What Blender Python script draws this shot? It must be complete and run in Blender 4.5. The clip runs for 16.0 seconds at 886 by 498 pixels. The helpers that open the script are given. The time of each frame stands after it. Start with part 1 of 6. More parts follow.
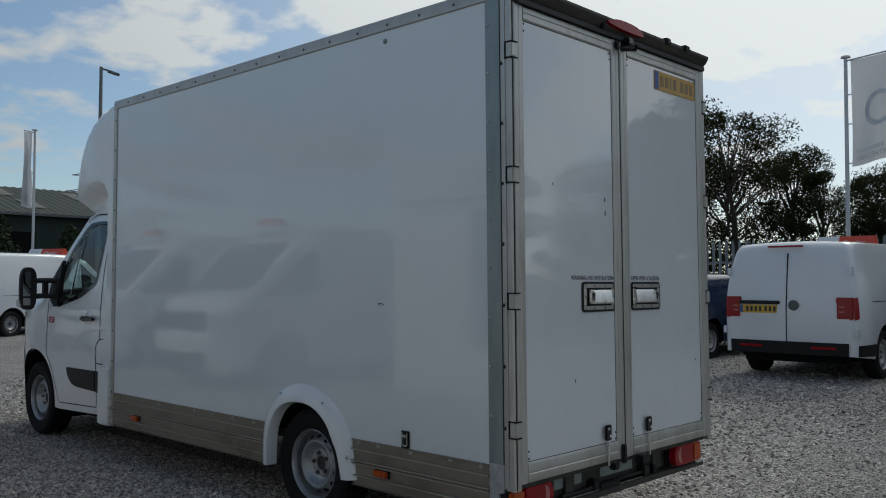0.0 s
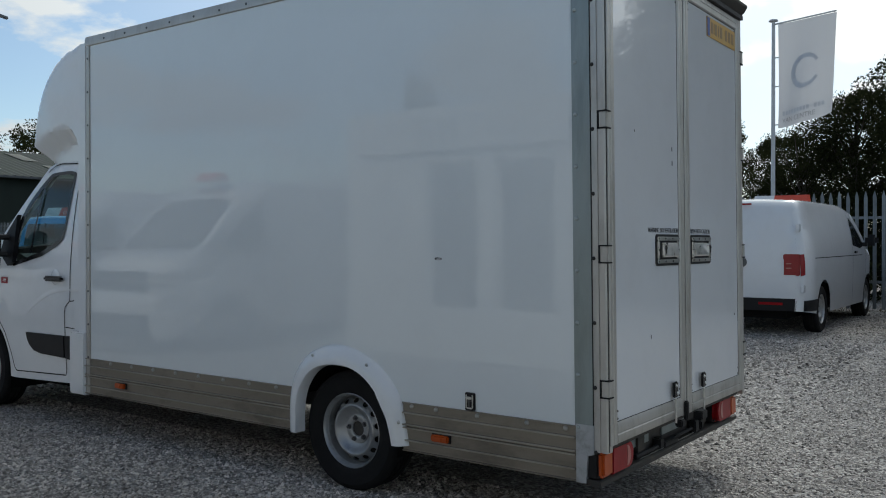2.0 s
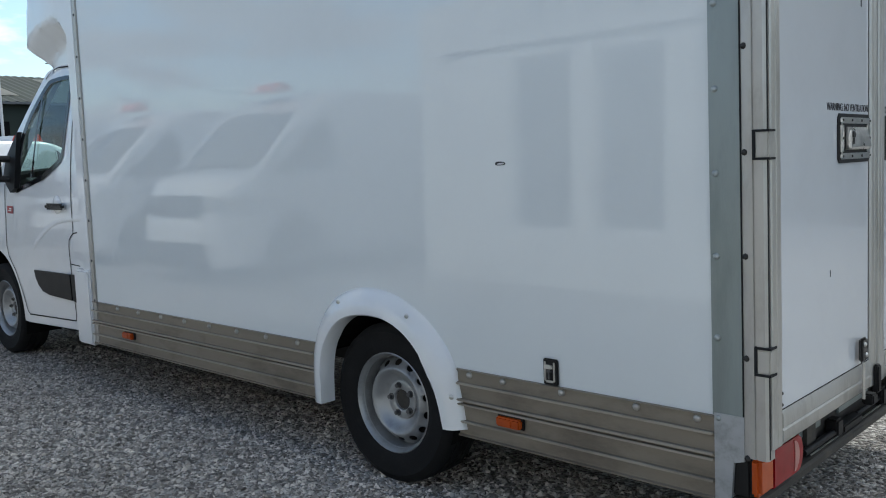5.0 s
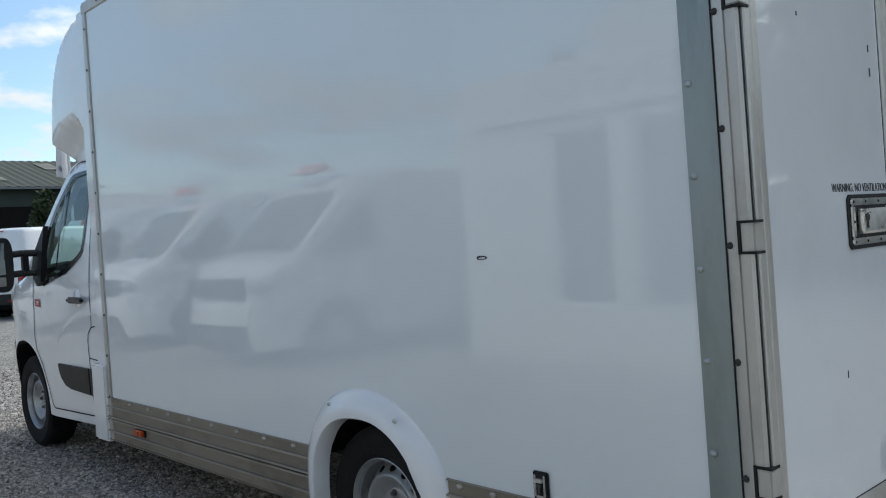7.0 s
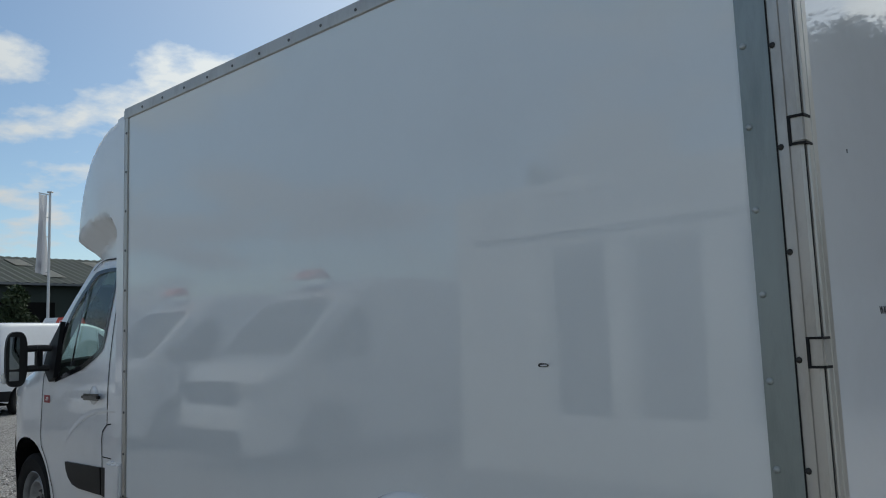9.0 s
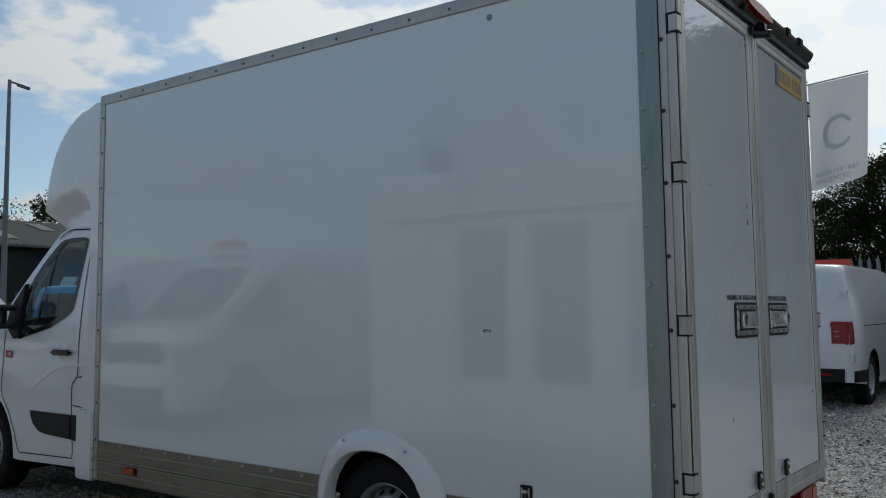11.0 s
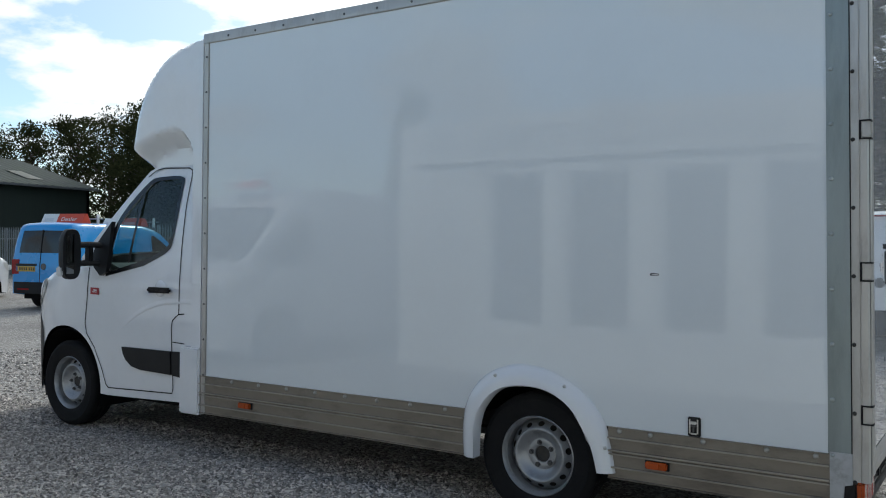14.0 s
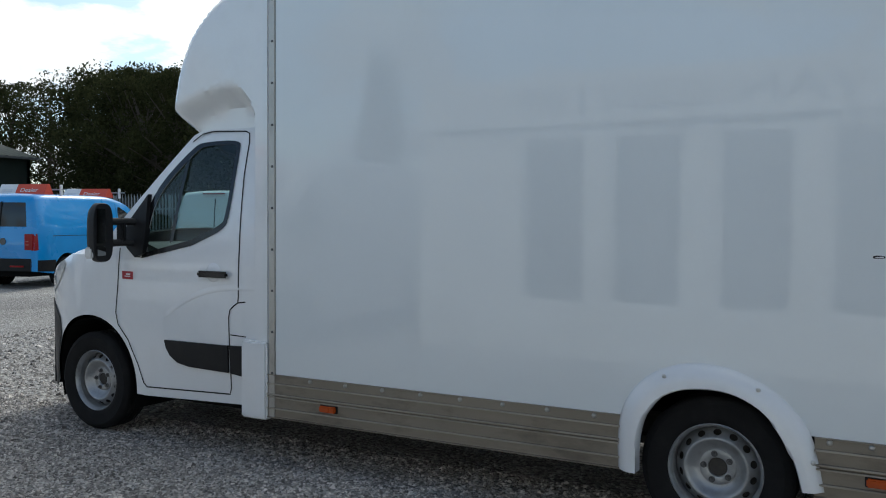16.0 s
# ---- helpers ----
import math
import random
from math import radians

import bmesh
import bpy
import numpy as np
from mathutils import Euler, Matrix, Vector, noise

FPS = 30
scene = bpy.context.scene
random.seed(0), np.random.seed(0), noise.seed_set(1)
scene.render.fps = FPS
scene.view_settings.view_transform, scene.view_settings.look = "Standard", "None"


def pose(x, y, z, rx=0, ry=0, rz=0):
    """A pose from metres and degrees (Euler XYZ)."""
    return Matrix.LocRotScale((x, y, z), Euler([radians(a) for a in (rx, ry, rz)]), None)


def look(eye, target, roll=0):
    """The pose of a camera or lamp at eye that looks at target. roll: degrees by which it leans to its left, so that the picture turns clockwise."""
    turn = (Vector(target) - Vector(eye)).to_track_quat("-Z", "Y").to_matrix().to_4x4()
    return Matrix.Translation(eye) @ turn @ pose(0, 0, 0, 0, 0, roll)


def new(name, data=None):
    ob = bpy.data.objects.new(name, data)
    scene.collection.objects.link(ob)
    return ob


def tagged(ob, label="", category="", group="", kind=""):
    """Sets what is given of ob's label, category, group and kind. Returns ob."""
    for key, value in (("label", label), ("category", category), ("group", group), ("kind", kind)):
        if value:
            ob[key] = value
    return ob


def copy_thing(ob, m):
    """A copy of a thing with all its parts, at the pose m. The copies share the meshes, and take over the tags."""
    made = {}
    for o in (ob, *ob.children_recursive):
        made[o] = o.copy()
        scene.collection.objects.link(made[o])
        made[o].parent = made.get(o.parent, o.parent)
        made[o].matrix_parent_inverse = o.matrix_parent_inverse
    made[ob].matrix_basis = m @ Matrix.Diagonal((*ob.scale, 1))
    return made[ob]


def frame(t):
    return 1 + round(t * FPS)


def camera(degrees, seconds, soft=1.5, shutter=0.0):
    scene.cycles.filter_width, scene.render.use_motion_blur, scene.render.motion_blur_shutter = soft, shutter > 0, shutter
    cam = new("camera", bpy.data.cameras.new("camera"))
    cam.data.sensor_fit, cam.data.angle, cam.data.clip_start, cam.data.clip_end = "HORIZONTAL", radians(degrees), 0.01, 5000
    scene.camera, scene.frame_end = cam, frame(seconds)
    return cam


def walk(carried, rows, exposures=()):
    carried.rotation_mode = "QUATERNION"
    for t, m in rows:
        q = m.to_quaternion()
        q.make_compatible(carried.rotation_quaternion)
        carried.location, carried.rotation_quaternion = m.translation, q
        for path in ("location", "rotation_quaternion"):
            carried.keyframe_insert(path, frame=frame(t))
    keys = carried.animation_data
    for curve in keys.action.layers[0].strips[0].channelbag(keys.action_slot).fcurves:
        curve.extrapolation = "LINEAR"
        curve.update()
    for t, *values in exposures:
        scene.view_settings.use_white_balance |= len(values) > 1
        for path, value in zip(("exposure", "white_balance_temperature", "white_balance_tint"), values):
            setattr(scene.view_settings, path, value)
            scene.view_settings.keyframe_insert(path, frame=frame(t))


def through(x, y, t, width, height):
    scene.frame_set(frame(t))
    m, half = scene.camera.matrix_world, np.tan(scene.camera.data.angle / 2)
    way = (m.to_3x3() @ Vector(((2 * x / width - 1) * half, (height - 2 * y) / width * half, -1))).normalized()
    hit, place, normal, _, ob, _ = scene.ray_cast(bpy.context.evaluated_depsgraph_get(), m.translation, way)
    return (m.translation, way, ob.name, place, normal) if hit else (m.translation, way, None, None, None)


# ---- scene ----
cam = camera(54.0, 16.0, soft=1.05)
PATH = [
    (0, (0.007, -0.02, 1.47), (-1.371, 1.427, 1.546), 0.1),
    (0.5, (-0.229, -0.098, 1.463), (-1.561, 1.392, 1.532), 0.1),
    (1, (-0.474, -0.143, 1.472), (-1.771, 1.377, 1.54), 0.0),
    (1.5, (-0.69, -0.288, 1.442), (-1.933, 1.278, 1.504), -0.0),
    (2, (-0.912, -0.386, 1.428), (-2.093, 1.229, 1.414), 0.0),
    (2.5, (-1.173, -0.32, 1.404), (-2.302, 1.331, 1.37), -0.2),
    (3, (-1.432, -0.196, 1.375), (-2.507, 1.489, 1.311), -0.2),
    (3.5, (-1.624, 0.025, 1.357), (-2.77, 1.662, 1.269), -0.7),
    (4, (-1.672, 0.35, 1.36), (-2.929, 1.9, 1.224), -1.8),
    (4.2, (-1.691, 0.452, 1.364), (-2.972, 1.981, 1.21), -2.0),
    (6.3, (-1.593, 1.253, 1.347), (-3.039, 2.619, 1.145), -2.3),
    (6.5, (-1.591, 1.243, 1.362), (-3.05, 2.599, 1.182), -2.6),
    (7, (-1.592, 1.236, 1.434), (-3.061, 2.593, 1.398), -3.6),
    (7.5, (-1.589, 1.231, 1.449), (-3.041, 2.602, 1.554), -3.4),
    (8, (-1.604, 1.213, 1.458), (-3.037, 2.595, 1.648), -3.3),
    (8.5, (-1.661, 1.072, 1.46), (-3.075, 2.467, 1.69), -2.9),
    (9, (-1.712, 0.881, 1.433), (-3.114, 2.291, 1.647), -1.7),
    (9.5, (-1.582, 0.679, 1.419), (-2.974, 2.103, 1.611), -0.8),
    (10, (-1.467, 0.424, 1.429), (-2.78, 1.923, 1.598), -0.6),
    (10.2, (-1.441, 0.288, 1.431), (-2.685, 1.846, 1.589), -0.8),
    (12.3, (-1.228, -0.486, 1.457), (-2.412, 1.121, 1.587), -0.0),
    (12.5, (-1.301, -0.579, 1.439), (-2.478, 1.034, 1.564), 0.1),
    (13, (-1.537, -0.709, 1.409), (-2.702, 0.914, 1.521), 0.4),
    (13.5, (-1.832, -0.793, 1.433), (-2.979, 0.845, 1.488), 1.0),
    (14, (-2.152, -0.893, 1.434), (-3.247, 0.781, 1.446), 0.6),
    (14.5, (-2.456, -0.904, 1.43), (-3.531, 0.783, 1.415), 0.6),
    (15, (-2.804, -0.837, 1.461), (-3.86, 0.861, 1.408), 0.7),
    (15.5, (-3.138, -0.797, 1.449), (-4.158, 0.922, 1.387), 0.4),
    (16, (-3.445, -0.735, 1.474), (-4.426, 1.007, 1.416), 0.3),
]
STOPS = [(0.0, -0.43), (0.5, -0.29), (1.0, -0.27), (1.5, -0.41), (2.0, 0.0), (2.5, 0.38), (3.0, 0.58), (3.5, 0.60), (4.0, 0.65), (6.5, 0.75), (7.0, 0.55), (7.5, 0.31), (8.0, 0.08), (9.0, -0.05), (10.0, -0.05), (11.0, -0.3), (12.2, -0.9), (12.5, -0.9), (13.0, -0.13), (13.5, 0.40), (14.5, 0.42), (16.0, 0.45)]
EXPOSURES = [(t, s - 0.13, 6120, 4) for t, s in STOPS]
walk(cam, [(t, look(eye, target, roll)) for t, eye, target, roll in PATH], EXPOSURES)

# ---- light ----
SUN_AZ, SUN_EL = 6.0, 40.0      # degrees; azimuth from +y towards -x
world = bpy.data.worlds.new("sky")
scene.world = world
world.use_nodes = True
wn, wl = world.node_tree.nodes, world.node_tree.links
wn.clear()
w_out = wn.new("ShaderNodeOutputWorld")
w_bg = wn.new("ShaderNodeBackground")
w_bg.inputs["Strength"].default_value = 0.13
sky = wn.new("ShaderNodeTexSky")
sky.sky_type = "NISHITA"
sky.sun_disc = False
sky.sun_elevation, sky.sun_rotation = radians(SUN_EL), radians(-SUN_AZ)
sky.air_density, sky.dust_density, sky.ozone_density = 1.0, 0.5, 1.6
w_tc = wn.new("ShaderNodeTexCoord")
w_sep = wn.new("ShaderNodeSeparateXYZ")
wl.new(w_tc.outputs["Generated"], w_sep.inputs[0])
# cumulus layer: the view direction is laid on a flat cloud deck
w_h = wn.new("ShaderNodeMath"); w_h.operation = "MAXIMUM"; w_h.inputs[1].default_value = 0.0
wl.new(w_sep.outputs[2], w_h.inputs[0])
w_h2 = wn.new("ShaderNodeMath"); w_h2.operation = "ADD"; w_h2.inputs[1].default_value = 0.22
wl.new(w_h.outputs[0], w_h2.inputs[0])
w_dx = wn.new("ShaderNodeMath"); w_dx.operation = "DIVIDE"
w_dy = wn.new("ShaderNodeMath"); w_dy.operation = "DIVIDE"
wl.new(w_sep.outputs[0], w_dx.inputs[0]); wl.new(w_h2.outputs[0], w_dx.inputs[1])
wl.new(w_sep.outputs[1], w_dy.inputs[0]); wl.new(w_h2.outputs[0], w_dy.inputs[1])
w_cmb = wn.new("ShaderNodeCombineXYZ")
wl.new(w_dx.outputs[0], w_cmb.inputs[0]); wl.new(w_dy.outputs[0], w_cmb.inputs[1])
w_cmb.inputs[2].default_value = 3.7
w_n1 = wn.new("ShaderNodeTexNoise")
w_n1.inputs["Scale"].default_value, w_n1.inputs["Detail"].default_value, w_n1.inputs["Roughness"].default_value = 2.3, 9.0, 0.55
wl.new(w_cmb.outputs[0], w_n1.inputs["Vector"])
w_ramp = wn.new("ShaderNodeValToRGB")
w_ramp.color_ramp.elements[0].position, w_ramp.color_ramp.elements[1].position = 0.485, 0.575
wl.new(w_n1.outputs["Fac"], w_ramp.inputs[0])
# clouds are brighter near the sun
w_dot = wn.new("ShaderNodeVectorMath"); w_dot.operation = "DOT_PRODUCT"
w_dot.inputs[1].default_value = (-math.sin(radians(SUN_AZ)) * math.cos(radians(SUN_EL)), math.cos(radians(SUN_AZ)) * math.cos(radians(SUN_EL)), math.sin(radians(SUN_EL)))
wl.new(w_tc.outputs["Generated"], w_dot.inputs[0])
w_map = wn.new("ShaderNodeMapRange")
w_map.inputs["From Min"].default_value, w_map.inputs["From Max"].default_value = 0.15, 1.0
w_map.inputs["To Min"].default_value, w_map.inputs["To Max"].default_value = 0.0, 1.0
wl.new(w_dot.outputs["Value"], w_map.inputs["Value"])
w_cc = wn.new("ShaderNodeMix"); w_cc.data_type = "RGBA"
w_cc.inputs["A"].default_value = (3.0, 3.1, 3.3, 1)
w_cc.inputs["B"].default_value = (10.4, 10.2, 9.9, 1)
wl.new(w_map.outputs[0], w_cc.inputs["Factor"])
# a thin veil of haze thickens the sky towards the sun
w_add = wn.new("ShaderNodeMath"); w_add.operation = "MULTIPLY_ADD"; w_add.use_clamp = True
w_pow = wn.new("ShaderNodeMath"); w_pow.operation = "POWER"; w_pow.inputs[1].default_value = 2.9
wl.new(w_map.outputs[0], w_pow.inputs[0])
wl.new(w_pow.outputs[0], w_add.inputs[0]); w_add.inputs[1].default_value = 1.05
wl.new(w_ramp.outputs["Color"], w_add.inputs[2])
w_mix = wn.new("ShaderNodeMix"); w_mix.data_type = "RGBA"
wl.new(w_add.outputs[0], w_mix.inputs["Factor"])
wl.new(sky.outputs[0], w_mix.inputs["A"]); wl.new(w_cc.outputs["Result"], w_mix.inputs["B"])
wl.new(w_mix.outputs["Result"], w_bg.inputs["Color"])
wl.new(w_bg.outputs[0], w_out.inputs[0])

sun = new("sun", bpy.data.lights.new("sun", "SUN"))
sun.data.energy, sun.data.angle, sun.data.color = 1.3, radians(9), (1.0, 0.94, 0.86)
sun.matrix_basis = look((-30 * math.sin(radians(SUN_AZ)), 30 * math.cos(radians(SUN_AZ)), 30 * math.tan(radians(SUN_EL))), (0, 0, 0))


# ---- materials ----
def pmat(name, col, rough=0.5, metal=0.0, var=0.12, scale=6.0, bump=0.0, bscale=90.0, rvar=0.12, coat=0.0, dirt=None, rand=0.0, alpha=1.0, stretch=(1, 1, 1), spec=0.5):
    m = bpy.data.materials.new(name)
    m.use_nodes = True
    nt = m.node_tree
    n, l = nt.nodes, nt.links
    b = n["Principled BSDF"]
    tc = n.new("ShaderNodeTexCoord")
    mp = n.new("ShaderNodeMapping")
    mp.inputs["Scale"].default_value = stretch
    l.new(tc.outputs["Object"], mp.inputs[0])
    big = n.new("ShaderNodeTexNoise")
    big.inputs["Scale"].default_value, big.inputs["Detail"].default_value = scale, 5
    l.new(mp.outputs[0], big.inputs["Vector"])
    mix = n.new("ShaderNodeMix"); mix.data_type = "RGBA"
    mix.inputs["A"].default_value = (*[max(0, c * (1 - var)) for c in col], 1)
    mix.inputs["B"].default_value = (*[min(1, c * (1 + var)) for c in col], 1)
    l.new(big.outputs["Fac"], mix.inputs["Factor"])
    out = mix.outputs["Result"]
    if dirt:
        dc, amount, ds = dirt
        dn = n.new("ShaderNodeTexNoise")
        dn.inputs["Scale"].default_value, dn.inputs["Detail"].default_value, dn.inputs["Roughness"].default_value = ds, 8, 0.7
        l.new(mp.outputs[0], dn.inputs["Vector"])
        dr = n.new("ShaderNodeMapRange")
        dr.inputs["From Min"].default_value, dr.inputs["From Max"].default_value, dr.inputs["To Max"].default_value = 0.48, 0.75, amount
        l.new(dn.outputs["Fac"], dr.inputs["Value"])
        dm = n.new("ShaderNodeMix"); dm.data_type = "RGBA"
        l.new(dr.outputs[0], dm.inputs["Factor"]); l.new(out, dm.inputs["A"])
        dm.inputs["B"].default_value = (*dc, 1)
        out = dm.outputs["Result"]
    if rand:
        oi = n.new("ShaderNodeObjectInfo")
        hv = n.new("ShaderNodeHueSaturation")
        mr = n.new("ShaderNodeMapRange")
        mr.inputs["To Min"].default_value, mr.inputs["To Max"].default_value = 1 - rand, 1 + rand
        l.new(oi.outputs["Random"], mr.inputs["Value"]); l.new(mr.outputs[0], hv.inputs["Value"]); l.new(out, hv.inputs["Color"])
        out = hv.outputs["Color"]
    l.new(out, b.inputs["Base Color"])
    rm = n.new("ShaderNodeMapRange")
    rm.inputs["To Min"].default_value, rm.inputs["To Max"].default_value = max(0.02, rough * (1 - rvar)), min(1, rough * (1 + rvar))
    l.new(big.outputs["Fac"], rm.inputs["Value"]); l.new(rm.outputs[0], b.inputs["Roughness"])
    b.inputs["Metallic"].default_value = metal
    b.inputs["Specular IOR Level"].default_value = spec
    b.inputs["Coat Weight"].default_value = coat
    b.inputs["Coat Roughness"].default_value = 0.03
    b.inputs["Alpha"].default_value = alpha
    if bump:
        fn = n.new("ShaderNodeTexNoise")
        fn.inputs["Scale"].default_value, fn.inputs["Detail"].default_value = bscale, 3
        l.new(mp.outputs[0], fn.inputs["Vector"])
        bp = n.new("ShaderNodeBump")
        bp.inputs["Strength"].default_value, bp.inputs["Distance"].default_value = 1.0, bump
        l.new(fn.outputs["Fac"], bp.inputs["Height"]); l.new(bp.outputs[0], b.inputs["Normal"])
    return m


def glass(name, tint, gloss=0.04):
    """A thin tinted pane: what lies behind shows through, Fresnel gloss on top."""
    m = bpy.data.materials.new(name)
    m.use_nodes = True
    n, l = m.node_tree.nodes, m.node_tree.links
    n.clear()
    o, t, g, x, f, p = (n.new("ShaderNode" + k) for k in ("OutputMaterial", "BsdfTransparent", "BsdfGlossy", "MixShader", "LayerWeight", "Math"))
    t.inputs[0].default_value = (*tint, 1)
    g.inputs["Roughness"].default_value = gloss
    p.operation, p.inputs[1].default_value = "POWER", 4.0
    q = n.new("ShaderNodeMapRange")
    q.inputs["To Min"].default_value, q.inputs["To Max"].default_value = 0.045, 0.9
    l.new(f.outputs["Facing"], p.inputs[0]); l.new(p.outputs[0], q.inputs["Value"])
    l.new(q.outputs[0], x.inputs[0]); l.new(t.outputs[0], x.inputs[1]); l.new(g.outputs[0], x.inputs[2]); l.new(x.outputs[0], o.inputs[0])
    return m


M_GRP = pmat("white_grp", (0.775, 0.81, 0.822), 0.03, coat=0.28, var=0.02, scale=1.2, bump=0.00007, bscale=1.6, rvar=0.2, dirt=((0.55, 0.56, 0.56), 0.10, 1.7))
M_PAINT = pmat("white_paint", (0.82, 0.83, 0.84), 0.22, var=0.02, scale=2.0, coat=0.8, dirt=((0.5, 0.48, 0.44), 0.10, 5.0))
M_DOORW = pmat("white_door_panel", (0.69, 0.71, 0.74), 0.03, coat=0.75, var=0.03, scale=2.0, bump=0.00020, bscale=2.5, dirt=((0.45, 0.45, 0.46), 0.16, 3.2))
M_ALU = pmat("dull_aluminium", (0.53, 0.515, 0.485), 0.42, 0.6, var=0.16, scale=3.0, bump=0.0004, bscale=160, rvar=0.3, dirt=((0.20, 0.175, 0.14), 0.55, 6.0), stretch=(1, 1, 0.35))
M_ALUB = pmat("brown_weathered_aluminium", (0.27, 0.235, 0.19), 0.45, 0.3, var=0.35, scale=2.2, bump=0.0005, bscale=140, rvar=0.3, dirt=((0.085, 0.068, 0.052), 0.85, 4.0), stretch=(0.45, 1, 1.2))
# ridge metal: light caught from above is put into this paler, dirt-streaked colour
M_RIDGE = pmat("catch_light_aluminium", (0.42, 0.385, 0.33), 0.42, 0.4, var=0.25, scale=4, dirt=((0.11, 0.09, 0.07), 0.8, 5.0), stretch=(0.4, 1, 1))
M_GALV = pmat("galvanised_steel", (0.295, 0.335, 0.335), 0.42, 0.6, var=0.28, scale=9, bump=0.0003, bscale=200, rvar=0.35, dirt=((0.17, 0.205, 0.205), 0.75, 6.0), stretch=(1, 1, 0.18))
M_GALVB = pmat("galvanised_bolt", (0.40, 0.43, 0.43), 0.4, 0.6, var=0.2, scale=30)
M_STEEL = pmat("bright_steel", (0.66, 0.65, 0.62), 0.36, 0.8, var=0.1, scale=20, rvar=0.4, dirt=((0.2, 0.18, 0.15), 0.5, 25))
M_BOLT = pmat("dark_bolt", (0.035, 0.033, 0.031), 0.5, 0.3, var=0.2, scale=40)
M_BOLTG = pmat("grey_wheel_bolt", (0.12, 0.12, 0.12), 0.45, 0.5, var=0.2, scale=40)
M_BLACK = pmat("black_plastic", (0.012, 0.012, 0.013), 0.48, var=0.25, scale=8, bump=0.0004, bscale=300, dirt=((0.06, 0.057, 0.054), 0.12, 6.0), spec=0.3)
M_GLOSSBLK = pmat("gloss_black_plastic", (0.012, 0.012, 0.013), 0.12, var=0.1, scale=8)
M_TYRE = pmat("tyre_rubber", (0.012, 0.012, 0.0125), 0.8, var=0.3, scale=9, bump=0.0012, bscale=120, dirt=((0.05, 0.047, 0.044), 0.2, 8.0), spec=0.2)
M_RIM = pmat("silver_steel_rim", (0.40, 0.41, 0.42), 0.36, 0.55, var=0.12, scale=12, dirt=((0.13, 0.115, 0.10), 0.6, 9.0))
M_DARK = pmat("underbody_dark", (0.010, 0.010, 0.010), 0.9, var=0.3, scale=6, spec=0.1)
M_FRAME = pmat("dirty_chassis_steel", (0.060, 0.056, 0.052), 0.6, 0.3, var=0.3, scale=7, bump=0.001, bscale=80, dirt=((0.15, 0.13, 0.10), 0.5, 9.0), spec=0.3)
M_RED = pmat("red_lens", (0.27, 0.008, 0.012), 0.12, var=0.25, scale=30, spec=0.35)
M_AMBER = pmat("amber_lens", (0.46, 0.075, 0.010), 0.15, var=0.15, scale=30, coat=0.2)
M_WLENS = pmat("clear_lens", (0.62, 0.62, 0.60), 0.1, var=0.1, scale=30, coat=0.8)
M_YELLOW = pmat("yellow_plate", (0.62, 0.38, 0.04), 0.35, var=0.08, scale=12, dirt=((0.3, 0.2, 0.06), 0.3, 14))
M_YELLOWF = pmat("faded_yellow_plate", (0.50, 0.30, 0.06), 0.4, var=0.10, scale=9, dirt=((0.45, 0.36, 0.2), 0.5, 8))
M_INKF = pmat("worn_plate_ink", (0.26, 0.175, 0.085), 0.5, var=0.3, scale=20)
M_BUMPER = pmat("black_bumper_plastic", (0.010, 0.010, 0.011), 0.55, var=0.2, scale=5, spec=0.25)
M_PLBLUE = pmat("blue_plate_strip", (0.05, 0.10, 0.32), 0.4, var=0.1)
M_INK = pmat("black_ink", (0.02, 0.02, 0.025), 0.5, var=0.1)
M_SEAM = pmat("panel_gap", (0.012, 0.012, 0.013), 0.9, var=0.1)
M_PINK = pmat("pale_red_lens", (0.45, 0.16, 0.14), 0.15, var=0.1, scale=30, coat=0.6)
M_BADGE = pmat("dark_red_badge", (0.36, 0.02, 0.03), 0.3, var=0.1, scale=60)
M_MIRROR = pmat("mirror_glass", (0.20, 0.21, 0.22), 0.03, 1.0, var=0.03)
M_ZINC = pmat("pale_zinc_plate", (0.46, 0.48, 0.50), 0.45, 0.5, var=0.15, scale=20, dirt=((0.15, 0.14, 0.13), 0.6, 16))
M_HANDLE = pmat("worn_chromed_steel", (0.86, 0.85, 0.83), 0.30, 1.0, var=0.06, scale=20, bump=0.0008, bscale=45, rvar=0.3, dirt=((0.16, 0.15, 0.14), 0.3, 30))
M_FLAGT = pmat("grey_flag_lettering", (0.46, 0.46, 0.48), 0.85, var=0.25, scale=8)
M_DRY = pmat("dry_brown_weeds", (0.13, 0.095, 0.05), 0.9, var=0.5, scale=3, spec=0.1)
M_CHROME = pmat("chrome", (0.8, 0.8, 0.8), 0.08, 1.0, var=0.05)
M_TINT = pmat("dark_tinted_glass", (0.015, 0.018, 0.02), 0.05, var=0.1)
M_GLASS = glass("green_tint_glass", (0.62, 0.74, 0.72))
M_VANW = pmat("white_van_paint", (0.74, 0.75, 0.77), 0.25, var=0.03, scale=2.0, coat=0.7, dirt=((0.45, 0.43, 0.40), 0.14, 4.0))
M_VANB = pmat("bright_blue_van_paint", (0.008, 0.27, 0.66), 0.28, var=0.08, scale=2.0, coat=0.7)
M_NAVY = pmat("dark_blue_car_paint", (0.012, 0.025, 0.07), 0.25, var=0.1, coat=0.8)
M_PALE = pmat("galvanised_pale", (0.27, 0.29, 0.30), 0.55, 0.45, var=0.25, scale=5, dirt=((0.10, 0.11, 0.10), 0.5, 3.0), rand=0.18)
M_BARK = pmat("bark", (0.055, 0.042, 0.032), 0.9, var=0.4, scale=7, bump=0.01, bscale=30)


